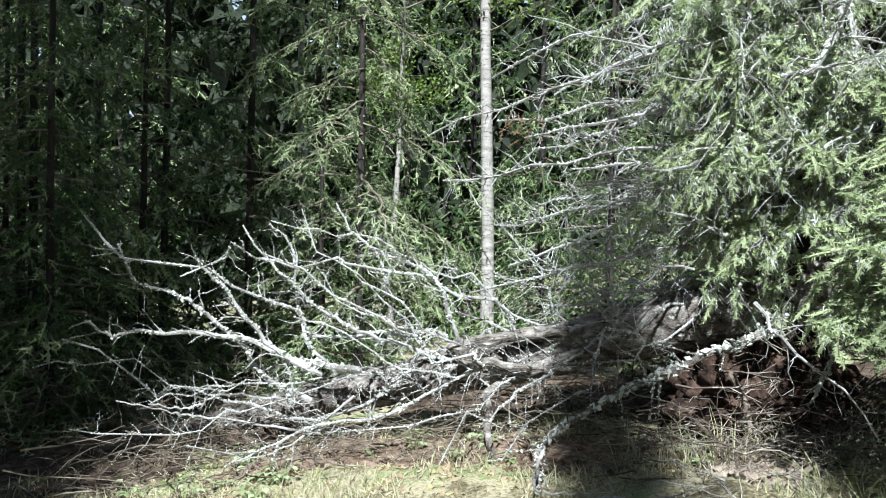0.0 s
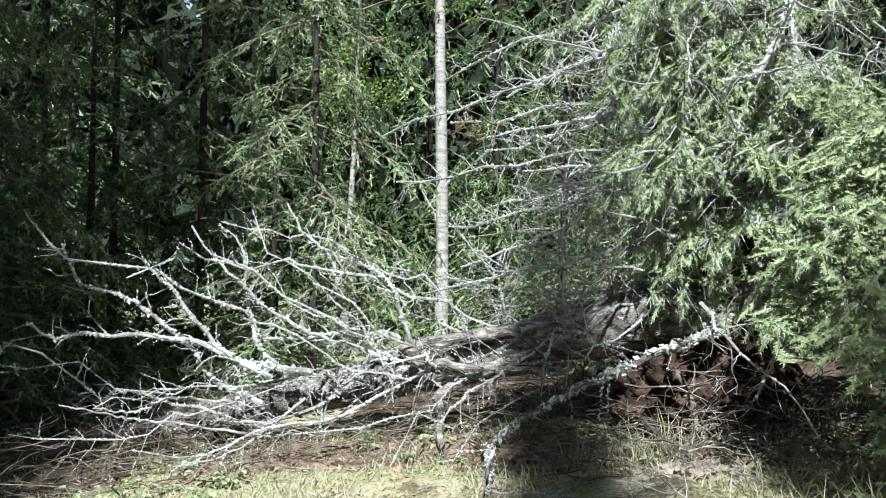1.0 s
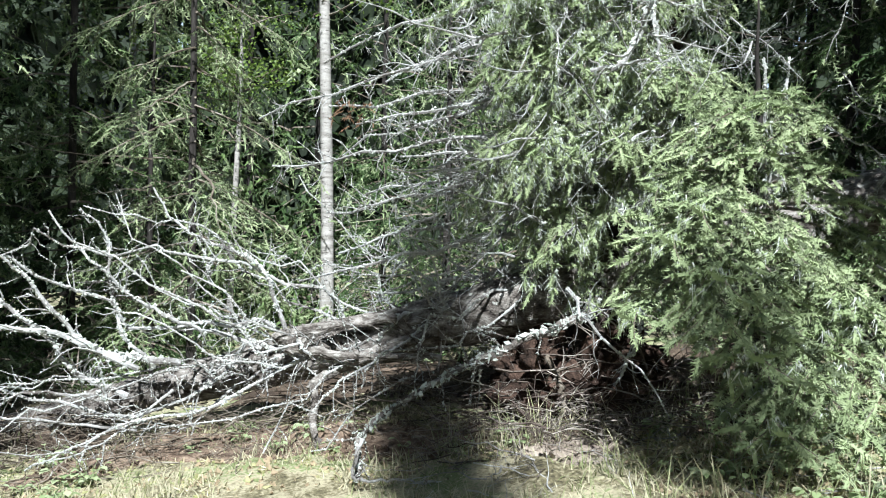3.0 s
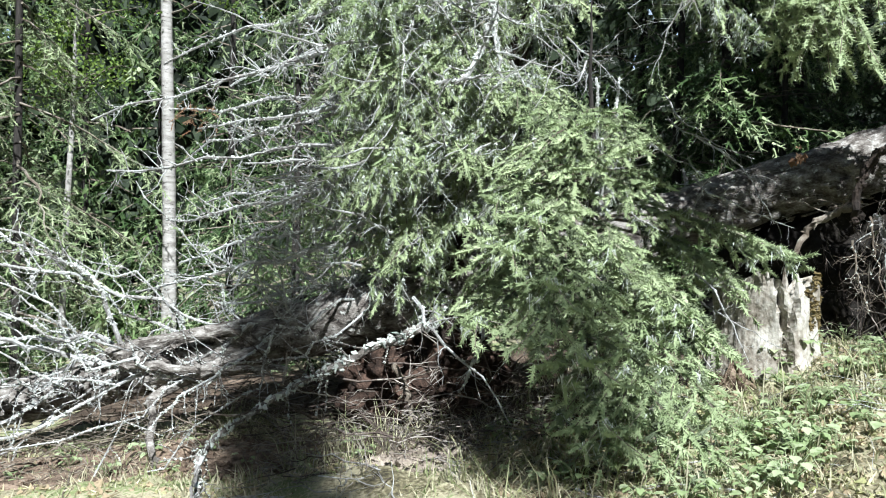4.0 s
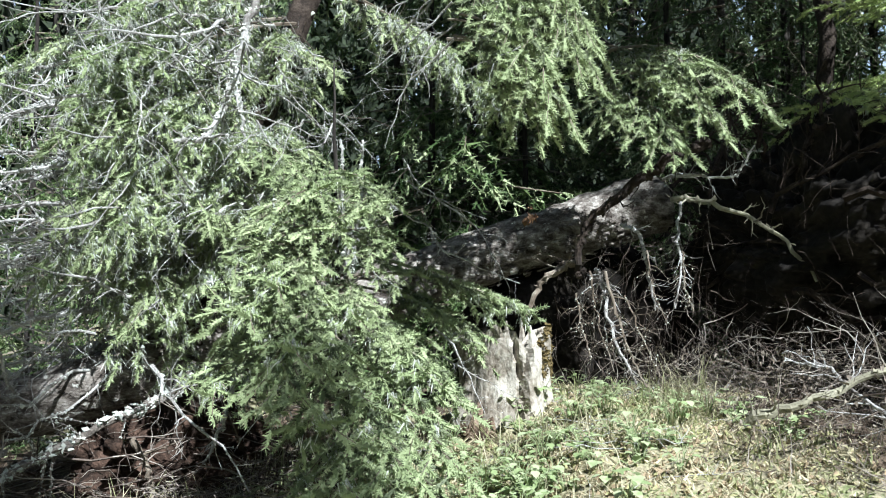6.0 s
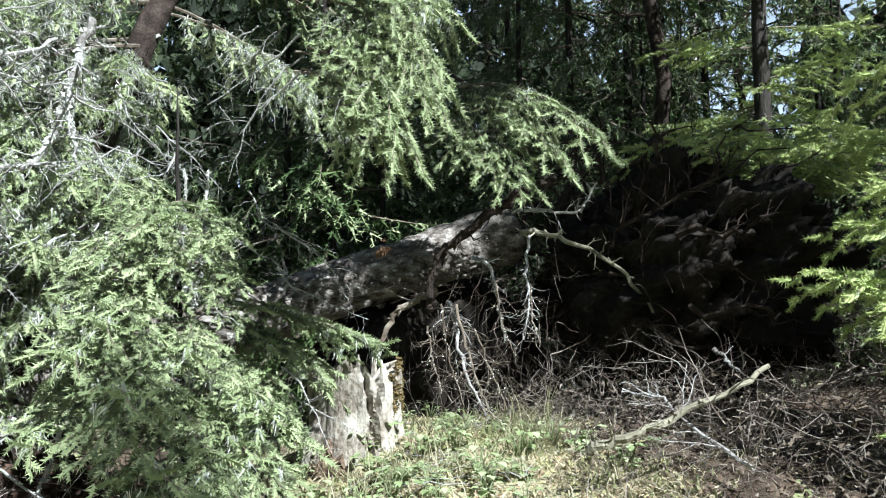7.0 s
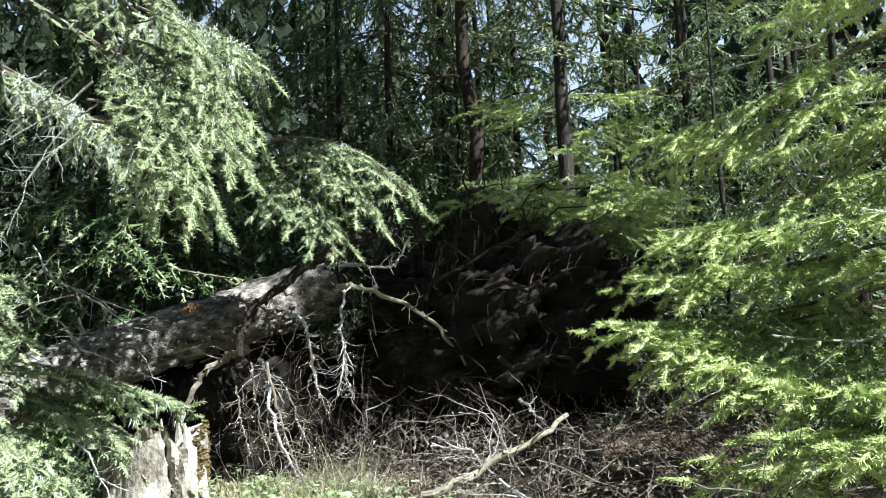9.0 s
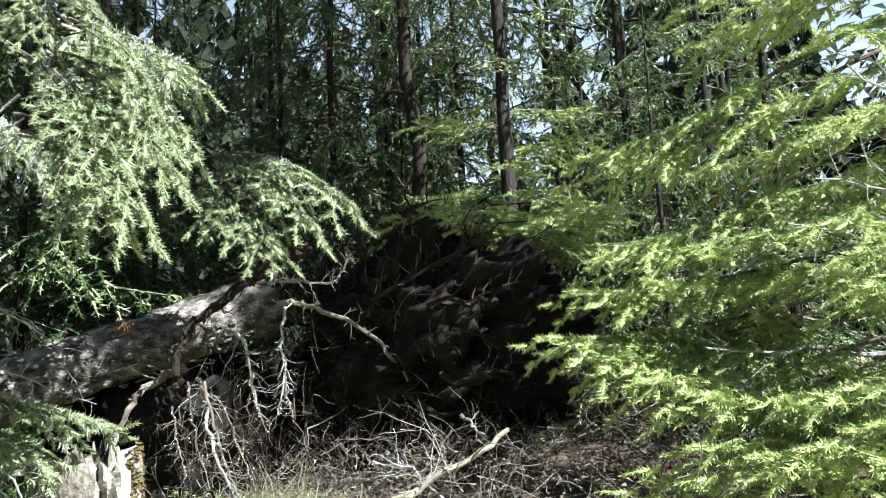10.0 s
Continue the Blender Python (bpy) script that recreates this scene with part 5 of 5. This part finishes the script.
def pine(x, y, h, low, spread, seed, dense=6):
    """A tall pine added out of view to cast shade: bare trunk and a dense crown at the top."""
    rng = RNG(seed)
    t = thing("pine", "unseen tall pine added to cast shade", "pine tree", (x, y, float(gz(x, y))), "tall pines")
    part("trunk", trunk_mesh(h, 0.15, seed), t, "rough bark")
    clump = live_bough(RNG(seed + 1), L=1.0, lift=0.3, droop=0.2, up=0.2, hang=0.1, twig=0.45, step=0.12, per=0, nl=0.10, gap=0.1, young=0.2, shoot=0.2, body=0.05, wood=False)[0]
    g = Geo()
    n = int((h - low) * dense)
    for i in range(n):
        z = low + (h - low) * i / n
        L = spread * (0.6 + 0.4 * math.sin(math.pi * (0.1 + 0.85 * i / n))) * rng.uniform(0.7, 1.15)
        g.stamp(clump, Matrix.Translation((0, 0, z)) @ Matrix.Rotation(i * 2.4, 4, "Z") @ Matrix.Rotation(rng.uniform(-0.5, 0.3), 4, "Y") @ Matrix.Scale(L, 4))
    part("crown", g.mesh("shade_pine_crown", [M_TWIG, M_FAR, M_OLD, M_LICHEN]), t, "dense dark needles")


# unseen pines: each crown is set so that it shades one spot
pine(1.03, -6.6, 15.4, 10.9, 0.42, 4000, 44)
pine(2.15, -6.6, 12.2, 10.9, 0.33, 4300, 30)
pine(5.55, -2.0, 9.8, 7.4, 0.7, 4400, 16)
pine(5.7, -7.0, 22.3, 17.6, 1.75, 4500, 26)
pine(5.9, -2.0, 14.0, 10.2, 1.0, 4200, 7)
for i, x in enumerate((-3.35, -4.7, -6.2, -7.8, -9.6, -11.6)):
    pine(x, -6.0 - 0.7 * (i % 2), 27, 10.2, 1.4, 4010 + 10 * i, 11 if i < 3 else 7)
# unseen spruces behind, added to cut down the light from the sky
for i in range(9):
    a = 2.0 + i * 0.27
    d = 12.5 + (i * 7 % 5) * 0.9
    forest_tree(FARK[i % 2], 0.4 + d * math.sin(a), d * math.cos(a), 0.85, i * 50)


# ---- birches ----
def birch(x, y, h, r, lean, seed, leaves=2500, low=4.0):
    rng = RNG(seed)
    b = thing("birch", "slender birch with white black-marked bark", "birch tree", (x, y, float(gz(x, y))), "birches")
    s = np.linspace(0, 1, 30)
    p = np.stack([lean * h * s + 0.04 * np.sin(s * 8 + seed), 0.04 * np.sin(s * 6), -0.2 + (h + 0.2) * s], -1)
    g = Geo()
    tube(g, p, r * (1 - 0.8 * s), 12, 0, 0.05, rng)
    part("trunk", g.mesh("birch_trunk", [M_BIRCH], True), b, "white bark with black marks")
    g = Geo()
    for i in range(26):
        q = rng.uniform(low / h, 1)
        base, _ = along(p, np.array([min(q, 0.99)]))
        a = rng.uniform(0, 6.28)
        tip = base[0] + np.array((math.cos(a), math.sin(a), 0.35)) * rng.uniform(0.8, 1.9)
        ln = line(base[0], tip, 7, -0.08, 0.03, rng)
        tube(g, ln, 0.014 * np.linspace(1, 0.2, 7), 4, 0)
        k = leaves // 26
        at, _ = along(ln, rng.uniform(0.25, 1, k))
        at = at + rng.normal(0, 0.16, (k, 3))
        w, t = unit(rng.normal(0, 1, (k, 3))), unit(rng.normal(0, 1, (k, 3)))
        t = unit(np.cross(w, t))
        sz = rng.uniform(0.018, 0.032, (k, 1))
        v = np.stack([at - w * sz, at - t * sz * 0.7, at + w * sz * 1.3, at + t * sz * 0.7], 1).reshape(-1, 3)
        i4 = np.arange(k)[:, None] * 4
        g.add(v, np.concatenate([i4 + [[0, 1, 2]], i4 + [[0, 2, 3]]]), 1)
    part("crown", g.mesh("birch_crown", [M_TWIG, M_LEAF]), b, "small light green leaves")


birch(-0.56, 8.98, 11, 0.085, -0.005, 1)
birch(-3.73, 12.1, 12, 0.075, -0.015, 2, 4000, 3.5)
birch(12.33, 7.56, 12, 0.12, 0.04, 3, 1500, 5.5)
birch(-2.14, 11.48, 10, 0.05, 0.01, 4, 5000, 2.8)

YGREEN = variants(595, [dict(L=L, lift=0.1, droop=0.4, up=0.2, hang=0.45, twig=0.34, step=0.085, per=9, nl=0.024, lichen=0.0, young=0.5, shoot=0.08, gap=0.042, body=0.006, bare=0.08) for L in (1.0, 1.4)])


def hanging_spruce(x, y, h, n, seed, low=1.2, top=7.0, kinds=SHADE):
    """A mid-distance spruce with layered drooping boughs, each a part."""
    t = thing("spruce", "spruce with layered drooping green boughs", "spruce tree", (x, y, float(gz(x, y))), "drooping spruces")
    part("trunk", trunk_mesh(h, 0.05, seed, 0.0, 9), t, "dark rough bark")
    for i in range(n):
        r = RNG(seed + i)
        a, z = i * 2.4 + r.uniform(-0.4, 0.4), low + (top - low) * (i + r.uniform(0, 1)) / n
        L = r.uniform(1.0, 1.7) * (1 - 0.4 * z / h)
        z0 = z + float(gz(x, y))
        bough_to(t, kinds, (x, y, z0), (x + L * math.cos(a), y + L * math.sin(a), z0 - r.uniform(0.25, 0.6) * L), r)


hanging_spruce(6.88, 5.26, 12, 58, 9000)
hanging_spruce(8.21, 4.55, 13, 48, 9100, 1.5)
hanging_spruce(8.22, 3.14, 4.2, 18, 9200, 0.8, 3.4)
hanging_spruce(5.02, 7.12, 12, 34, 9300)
hanging_spruce(-1.89, 8.37, 11, 30, 9400, 0.7, 5.5, YGREEN)

# thin trunks behind the root plate, their bark darkened for shade and backlight
for i, (a, b, r) in enumerate((((8.79, 3.78, 4.04), (8.62, 4.09, 6.51), 0.05), ((8.97, 5.38, 4.18), (8.88, 5.51, 6.18), 0.045), ((8.85, 4.67, 3.96), (9, 4.43, 5.73), 0.06), ((6.71, 4.4, 3.51), (6.69, 4.42, 5.87), 0.09))):
    a, b = np.array(a), np.array(b)
    d = (b - a) / (b[2] - a[2])
    foot = a - d * (a[2] - float(gz(a[0], a[1])) + 0.1)
    t = thing("dead_spruce", "thin dark leaning trunk with bare twigs", "dead tree", tuple(foot), "leaning trunks")
    rng = RNG(3300 + i)
    ln = line(foot, foot + d * 9, 16, 0, 0.014, rng)
    g = Geo()
    tube(g, ln, r * np.linspace(1, 0.35, 16), 9, 0, 0.08, rng)
    part("trunk", g.mesh("thin_trunk", [M_ROOT_AND_SHADE], True), t, "", Matrix())
    for q in rng.uniform(0.12, 0.8, 16):
        c, _ = along(ln, np.array([q]))
        a = rng.uniform(0, 6.28)
        g = dead_bough(Geo(), line(c[0], c[0] + np.array((math.cos(a), math.sin(a), rng.uniform(-0.3, 0.35))) * rng.uniform(0.5, 1.7), 8, 0, 0.03, rng), 0.022, rng, twigs=7, length=0.5, crust=4, sub=2, k=5)
        part("branch", g.mesh("bare_branch", [M_ROOT_AND_SHADE, M_LICHEN]), t, "", Matrix())

# ---- pole, sticks, brush ----
def stick(name, label, pts, r, seed, mats, **kw):
    p = np.array(pts, float)
    t = thing(name, label, "branch", tuple(p[0]))
    return hero("stem", t, "", p, r, seed, mats, **kw)


stick("fallen_pole", "pale barkless pole lying from the grass onto brush", [(3.58, 2.25, 1.1), (3.71, 2.09, 1.19), (3.99, 1.9, 1.32), (4.32, 1.74, 1.49)], 0.025, 1201, [M_POLE, M_POLE], twigs=3, length=0.3, crust=10)
stick("dead_branch", "thin grey forked stick on the brush", [(3.88, 1.59, 1.08), (4.06, 2.05, 1.23), (4.12, 2.22, 1.32), (4.03, 2.41, 1.35)], 0.011, 1202, [M_DEAD, M_DEAD], twigs=18, length=0.35, crust=10)
stick("dead_branch", "thin broken stick against the brush", [(4.56, 2.2, 1.56), (4.56, 2.12, 1.5), (4.56, 2.02, 1.42)], 0.012, 1203, [M_DEAD, M_DEAD], twigs=2, length=0.1, crust=4)
stick("dead_branch", "white bent stick on the shaded grass", [(0.18, 4.06, 0.48), (0.14, 3.91, 0.33), (0.33, 3.86, 0.33), (0.66, 3.79, 0.34)], 0.011, 1204, [M_DEAD, M_DEAD], twigs=4, length=0.15, crust=6, n=24)
stick("dead_branch", "dark crooked branch leaning over bare soil", [(1.28, 4.7, 0.85), (1.35, 4.63, 0.72), (1.37, 4.58, 0.55), (1.27, 4.5, 0.38)], 0.022, 1205, [M_TWIG, M_TWIG], twigs=6, length=0.25, crust=6)
stick("dead_branch", "lichened twig hanging under the boughs", [(1.79, 4.35, 1.24), (1.71, 4.27, 1), (1.6, 4.26, 0.76)], 0.014, 1206, DEADM, twigs=12, length=0.2, crust=80)


def brush(name, label, n, box, seed, rmax, lmax, mats, zmax, flat=0.35):
    """A tangle of crooked twigs over a stretch of ground."""
    rng = RNG(seed)
    g = Geo()
    for _ in range(n):
        x, y = rng.uniform(box[0], box[2]), rng.uniform(box[1], box[3])
        z = float(gz(x, y)) + rng.uniform(0, 1) ** 1.6 * zmax
        l = lmax * rng.uniform(0.3, 1)
        d = unit(np.array((rng.normal(), rng.normal(), rng.normal() * flat)))
        p = line((x, y, z), np.array((x, y, z)) + d * l, 6, rng.uniform(-0.07, 0.07), 0.035, rng)
        p[:, 2] = np.maximum(p[:, 2], gz(p[:, 0], p[:, 1]) + 0.01)
        r = rng.uniform(0.25, 1) ** 2 * rmax
        tube(g, p, r * np.linspace(1, 0.3, 6), 4, 0)
        for _ in range(2):
            b, bt = along(p, rng.uniform(0.2, 0.95, 1))
            d2 = unit(bt[0] + rng.normal(0, 0.6, 3))
            tube(g, line(b[0], b[0] + d2 * l * 0.35, 4, 0, 0.06, rng), r * np.array([0.5, 0.4, 0.3, 0.12]), 3, 0)
    if name == "brush_pile":
        # dry leaf and bark scraps caught in the tangle
        k = n * 3
        x, y = rng.uniform(box[0], box[2], k), rng.uniform(box[1], box[3], k)
        at = np.stack([x, y, gz(x, y) + rng.uniform(0, 1, k) ** 1.5 * zmax * 0.9], -1)
        slivers(g, at, unit(rng.normal(0, 1, (k, 3))), rng.uniform(0.012, 0.045, k), rng.uniform(0.003, 0.009, k), rng, len(mats) - 1)
    tagged(new(name, g.mesh(name, mats)), label, "brush", kind="stuff")


brush("brush_pile", "tangled brown dead twigs before the root plate", 750, (4.1, 2.2, 5.7, 3.7), 71, 0.0034, 0.42, [M_BRUSH, M_TWIG], 0.42, 0.7)
brush("brush_pile", "tangled brown dead twigs under the young spruce", 1500, (3.5, 0.3, 5.7, 2.5), 72, 0.0036, 0.42, [M_BRUSH, M_TWIG], 0.5, 0.7)
brush("brush_pile", "dark dead twigs on the shaded mound", 420, (5.4, 0.9, 7.3, 3.6), 80, 0.007, 0.7, [M_BRUSH], 0.8, 0.6)
brush("fallen_twigs", "grey dead twigs heaped under the log", 380, (-2.8, 4.6, 1.0, 6.0), 73, 0.009, 0.8, [M_TWIG, M_DEAD], 0.25, 0.15)
# brush-dark twig colour, partly for the shade in the hollow
brush("fallen_twigs", "dead twigs heaped under the spruce, darkened for shade", 320, (0.4, 4.4, 2.6, 6.0), 74, 0.009, 0.7, [M_BRUSH], 0.6, 0.4)
brush("fallen_twigs", "dark dead twigs on the shaded forest floor", 300, (-6.0, 4.2, -2.3, 8.2), 75, 0.010, 1.0, [M_TWIG], 0.6, 0.3)
# dark twigs: some debris, and some put in as ground shadow
brush("fallen_twigs", "dark dead twigs, partly standing for shadow under the boughs", 260, (0.5, 3.7, 2.4, 4.8), 78, 0.007, 0.5, [M_BRUSH], 0.22, 0.3)
brush("fallen_twigs", "thin twigs scattered in the grass", 160, (0.3, 2.4, 4.6, 4.6), 76, 0.006, 0.5, [M_DEAD], 0.05, 0.05)
brush("root_fibres", "dark root fibres matted on the upturned soil", 420, (RC[0] - 1.1, RC[1] - 1.3, RC[0] - 0.2, RC[1] + 0.9), 79, 0.005, 0.5, [M_ROOT_AND_SHADE], 1.7, 1.4)
brush("root_fibres", "hanging root fibres below the log", 260, (3.9, 3.4, 5.0, 4.5), 77, 0.0045, 0.5, [M_BRUSH], 1.0, 1.8)


def soil_patch(x, y, r, seed, mat=None, label="patch of bare crumbly brown soil among grass"):
    """A low lumpy patch of soil on the ground; the dark ones carry shade in their colour."""
    rng = RNG(seed)
    k, n = 40, 14
    a, q = np.meshgrid(np.arange(k) * 2 * math.pi / k, np.linspace(0, 1, n), indexing="ij")
    rr = r * q * (1 + 0.2 * np.sin(3 * a + seed) + 0.1 * np.sin(7 * a))
    px_, py_ = x + rr * np.cos(a) * 1.3, y + rr * np.sin(a)
    z = gz(px_, py_) + 0.05 * (1 - q ** 3) - 0.012 + rng.normal(0, 0.008, a.shape) * (q > 0)
    i, j = np.meshgrid(np.arange(k), np.arange(n - 1), indexing="ij")
    c, d = i * n + j, ((i + 1) % k) * n + j
    g = Geo()
    g.add(np.stack([px_, py_, z], -1).reshape(-1, 3), np.concatenate([np.stack([c, d, d + 1], -1).reshape(-1, 3), np.stack([c, d + 1, c + 1], -1).reshape(-1, 3)]))
    t, w = rng.uniform(0, 6.28, 90), np.sqrt(rng.uniform(0, 1, 90)) * r
    cx, cy = x + w * np.cos(t) * 1.2, y + w * np.sin(t)
    lumps(g, np.stack([cx, cy, gz(cx, cy) + 0.03], -1), rng.uniform(0.008, 0.03, 90), rng, 0)
    tagged(new("bare_soil", g.mesh("bare_soil", [mat or M_PIT])), label, "soil", kind="structure")


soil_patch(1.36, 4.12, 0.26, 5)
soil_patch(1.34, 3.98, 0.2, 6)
# dark patches laid where the ground lies in shade
DARK = "dark needle litter with shade put into its colour"
soil_patch(1.5, 4.85, 0.75, 7, M_HUMUS_SHADE, DARK)
soil_patch(2.5, 4.35, 0.5, 8, M_HUMUS_SHADE, DARK)
for i, (x, y, r) in enumerate(((-0.3, 5.15, 0.55), (-1.4, 5.3, 0.6), (0.5, 4.9, 0.5))):
    soil_patch(x, y, r, 14 + i, M_DEBRIS, "brown crumbled bark under the log")
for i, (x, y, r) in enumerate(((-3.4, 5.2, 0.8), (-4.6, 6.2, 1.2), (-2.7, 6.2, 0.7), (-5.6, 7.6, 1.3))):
    soil_patch(x, y, r, 20 + i, M_HUMUS_SHADE, DARK)
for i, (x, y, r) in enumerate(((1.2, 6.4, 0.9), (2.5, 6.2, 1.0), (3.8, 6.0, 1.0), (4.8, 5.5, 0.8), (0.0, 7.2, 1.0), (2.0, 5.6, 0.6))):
    soil_patch(x, y, r, 30 + i, M_HUMUS_SHADE, DARK)
soil_patch(4.6, 2.0, 0.62, 9, M_HUMUS_SHADE, DARK)
soil_patch(4.5, 1.0, 0.6, 10, M_HUMUS_SHADE, DARK)
soil_patch(5.1, 2.9, 0.6, 11, M_HUMUS_SHADE, DARK)
soil_patch(6.3, 2.1, 1.1, 12, M_HUMUS_SHADE, DARK)
soil_patch(6.6, 0.8, 0.9, 13, M_HUMUS_SHADE, DARK)

# ---- grass, litter and herbs ----
def grass(name, label, n, box, seed, lo, hi, mats, keep=None, width=0.004, lay=1.0):
    rng = RNG(seed)
    x, y = rng.uniform(box[0], box[2], n), rng.uniform(box[1], box[3], n)
    clump = np.array([noise.noise(Vector((a * 1.7, b * 1.7, seed))) for a, b in zip(x, y)])
    ok = clump + rng.normal(0, 0.15, n) > (-0.05 if keep is None else keep)
    x, y, c = x[ok], y[ok], clump[ok]
    k = len(x)
    h = rng.uniform(lo, hi, k) * (0.7 + np.clip(c, 0, 0.6))
    a = rng.uniform(0, 6.28, k)
    bend = rng.uniform(0.35, 1.5, k)
    low = np.maximum(0.1, 1 - 0.4 * bend * lay)
    out = np.stack([np.cos(a), np.sin(a), np.zeros(k)], -1)
    side = np.stack([-np.sin(a), np.cos(a), np.zeros(k)], -1) * width
    p0 = np.stack([x, y, gz(x, y) - 0.01], -1)
    upv = np.array([0, 0, 1.0])
    p1 = p0 + upv * (h * 0.6 * low)[:, None] + out * (h * bend * 0.25)[:, None]
    p2 = p0 + upv * (h * low)[:, None] + out * (h * bend * 0.8)[:, None]
    v = np.stack([p0 - side, p0 + side, p1 - side * 0.8, p1 + side * 0.8, p2], 1).reshape(-1, 3)
    i = np.arange(k)[:, None] * 5
    f = np.concatenate([i + [[0, 1, 3]], i + [[0, 3, 2]], i + [[2, 3, 4]]])
    g = Geo()
    g.add(v, f)
    tagged(new(name, g.mesh(name, mats)), label, "grass", kind="stuff")


grass("grass", "tufts of green and straw-coloured grass", 26000, (-3.6, 1.6, 5.6, 6.2), 81, 0.05, 0.18, [M_GRASS])
grass("grass", "short pale green grass and moss on the mound", 13000, (1.9, 1.7, 5.2, 4.5), 84, 0.03, 0.10, [M_GRASS], -0.5, 0.005, 1.6)
grass("tall_grass", "long thin grass blades by the boughs", 5000, (0.6, 2.6, 4.4, 4.9), 82, 0.18, 0.4, [M_GRASS], 0.22, 0.003)
grass("dry_litter", "matted dry straw on the ground", 20000, (-3.6, 1.6, 6.0, 6.2), 83, 0.03, 0.09, [M_STRAW], -0.6, 0.004, 3.0)


def turf(n, box, seed):
    """Small cushions of moss, leaf litter and straw that roughen the ground."""
    rng = RNG(seed)
    g = Geo()
    x, y = rng.uniform(box[0], box[2], n), rng.uniform(box[1], box[3], n)
    size = rng.uniform(0.006, 0.024, n)
    lumps(g, np.stack([x, y, gz(x, y)], -1), size, rng, 0)
    base = np.stack([x, y, gz(x, y) + 0.008], -1)
    a = rng.uniform(0, 6.28, n)
    slivers(g, base, unit(np.stack([np.cos(a), np.sin(a), rng.uniform(0.1, 0.9, n)], -1)), rng.uniform(0.02, 0.07, n), rng.uniform(0.002, 0.007, n), rng, 1)
    tagged(new("turf", g.mesh("turf", [M_TURF, M_STRAW])), "rough moss cushions and dry leaf litter", "ground cover", kind="stuff")


turf(9000, (1.5, 1.7, 5.0, 4.7), 85)
turf(3000, (-3.2, 4.0, 1.4, 5.6), 86)


def herb_mesh(seed, leaves, size, h):
    rng = RNG(seed)
    g = Geo()
    for i in range(leaves):
        a, hh = i * 2.4 + rng.uniform(-0.4, 0.4), h * rng.uniform(0.35, 1)
        d = np.array((math.cos(a), math.sin(a), 0))
        stem = np.array([(0, 0, -0.02), d * 0.3 * hh + (0, 0, hh * 0.7), d * 0.6 * hh + (0, 0, hh)])
        tube(g, stem, [0.002, 0.0018, 0.0012], 3, 0)
        s = size * rng.uniform(0.6, 1.2)
        sd = np.array((-d[1], d[0], 0))
        b = stem[-1]
        dn = d * 0.95 + np.array((0, 0, rng.uniform(-0.5, 0.15)))
        v = [b]
        for q, w in ((0.2, 0.34), (0.5, 0.5), (0.8, 0.3)):
            v += [b + dn * s * q + sd * w * s + (0, 0, 0.10 * s), b + dn * s * q, b + dn * s * q - sd * w * s + (0, 0, 0.10 * s)]
        v.append(b + dn * s - np.array((0, 0, 0.1 * s)))
        f = [[0, 1, 2], [0, 2, 3], [1, 4, 2], [2, 4, 5], [2, 5, 3], [3, 5, 6], [4, 7, 5], [5, 7, 8], [5, 8, 6], [6, 8, 9], [7, 10, 8], [8, 10, 9]]
        g.add(v, f)
    return g.mesh("herb", [M_HERB], True)


HERBS = [herb_mesh(90, 9, 0.04, 0.10), herb_mesh(91, 14, 0.036, 0.13), herb_mesh(92, 7, 0.055, 0.09)]
rng = RNG(95)
SPOTS = [(1.72, 3.15), (2.6, 3.05), (2.67, 2.88), (3.43, 3.56), (2.82, 3.74), (2.64, 2.79), (3.38, 3.35), (2.54, 3.12), (2.58, 2.98), (3.16, 2.95), (3.31, 3.46), (-1.88, 4.48), (-1.5, 4.31)]
HERBAT = []
for x, y in SPOTS:
    HERBAT += [(x + rng.normal(0, 0.16), y + rng.normal(0, 0.16)) for _ in range(5)]
HERBAT += [(rng.uniform(1.8, 4.4), rng.uniform(2.2, 4.4)) for _ in range(80)] + [(rng.uniform(-2.5, 1.2), rng.uniform(4.2, 5.2)) for _ in range(18)]
for i, (x, y) in enumerate(HERBAT):
    ob = new("herb", HERBS[i % 3])
    k = rng.uniform(0.7, 1.4)
    ob.matrix_basis = pose(x, y, float(gz(x, y)), 0, 0, rng.uniform(0, 360)) @ Matrix.Scale(k, 4)
    tagged(ob, "low green herb with soft broad leaves in grass", "plant", "herbs on the forest floor")
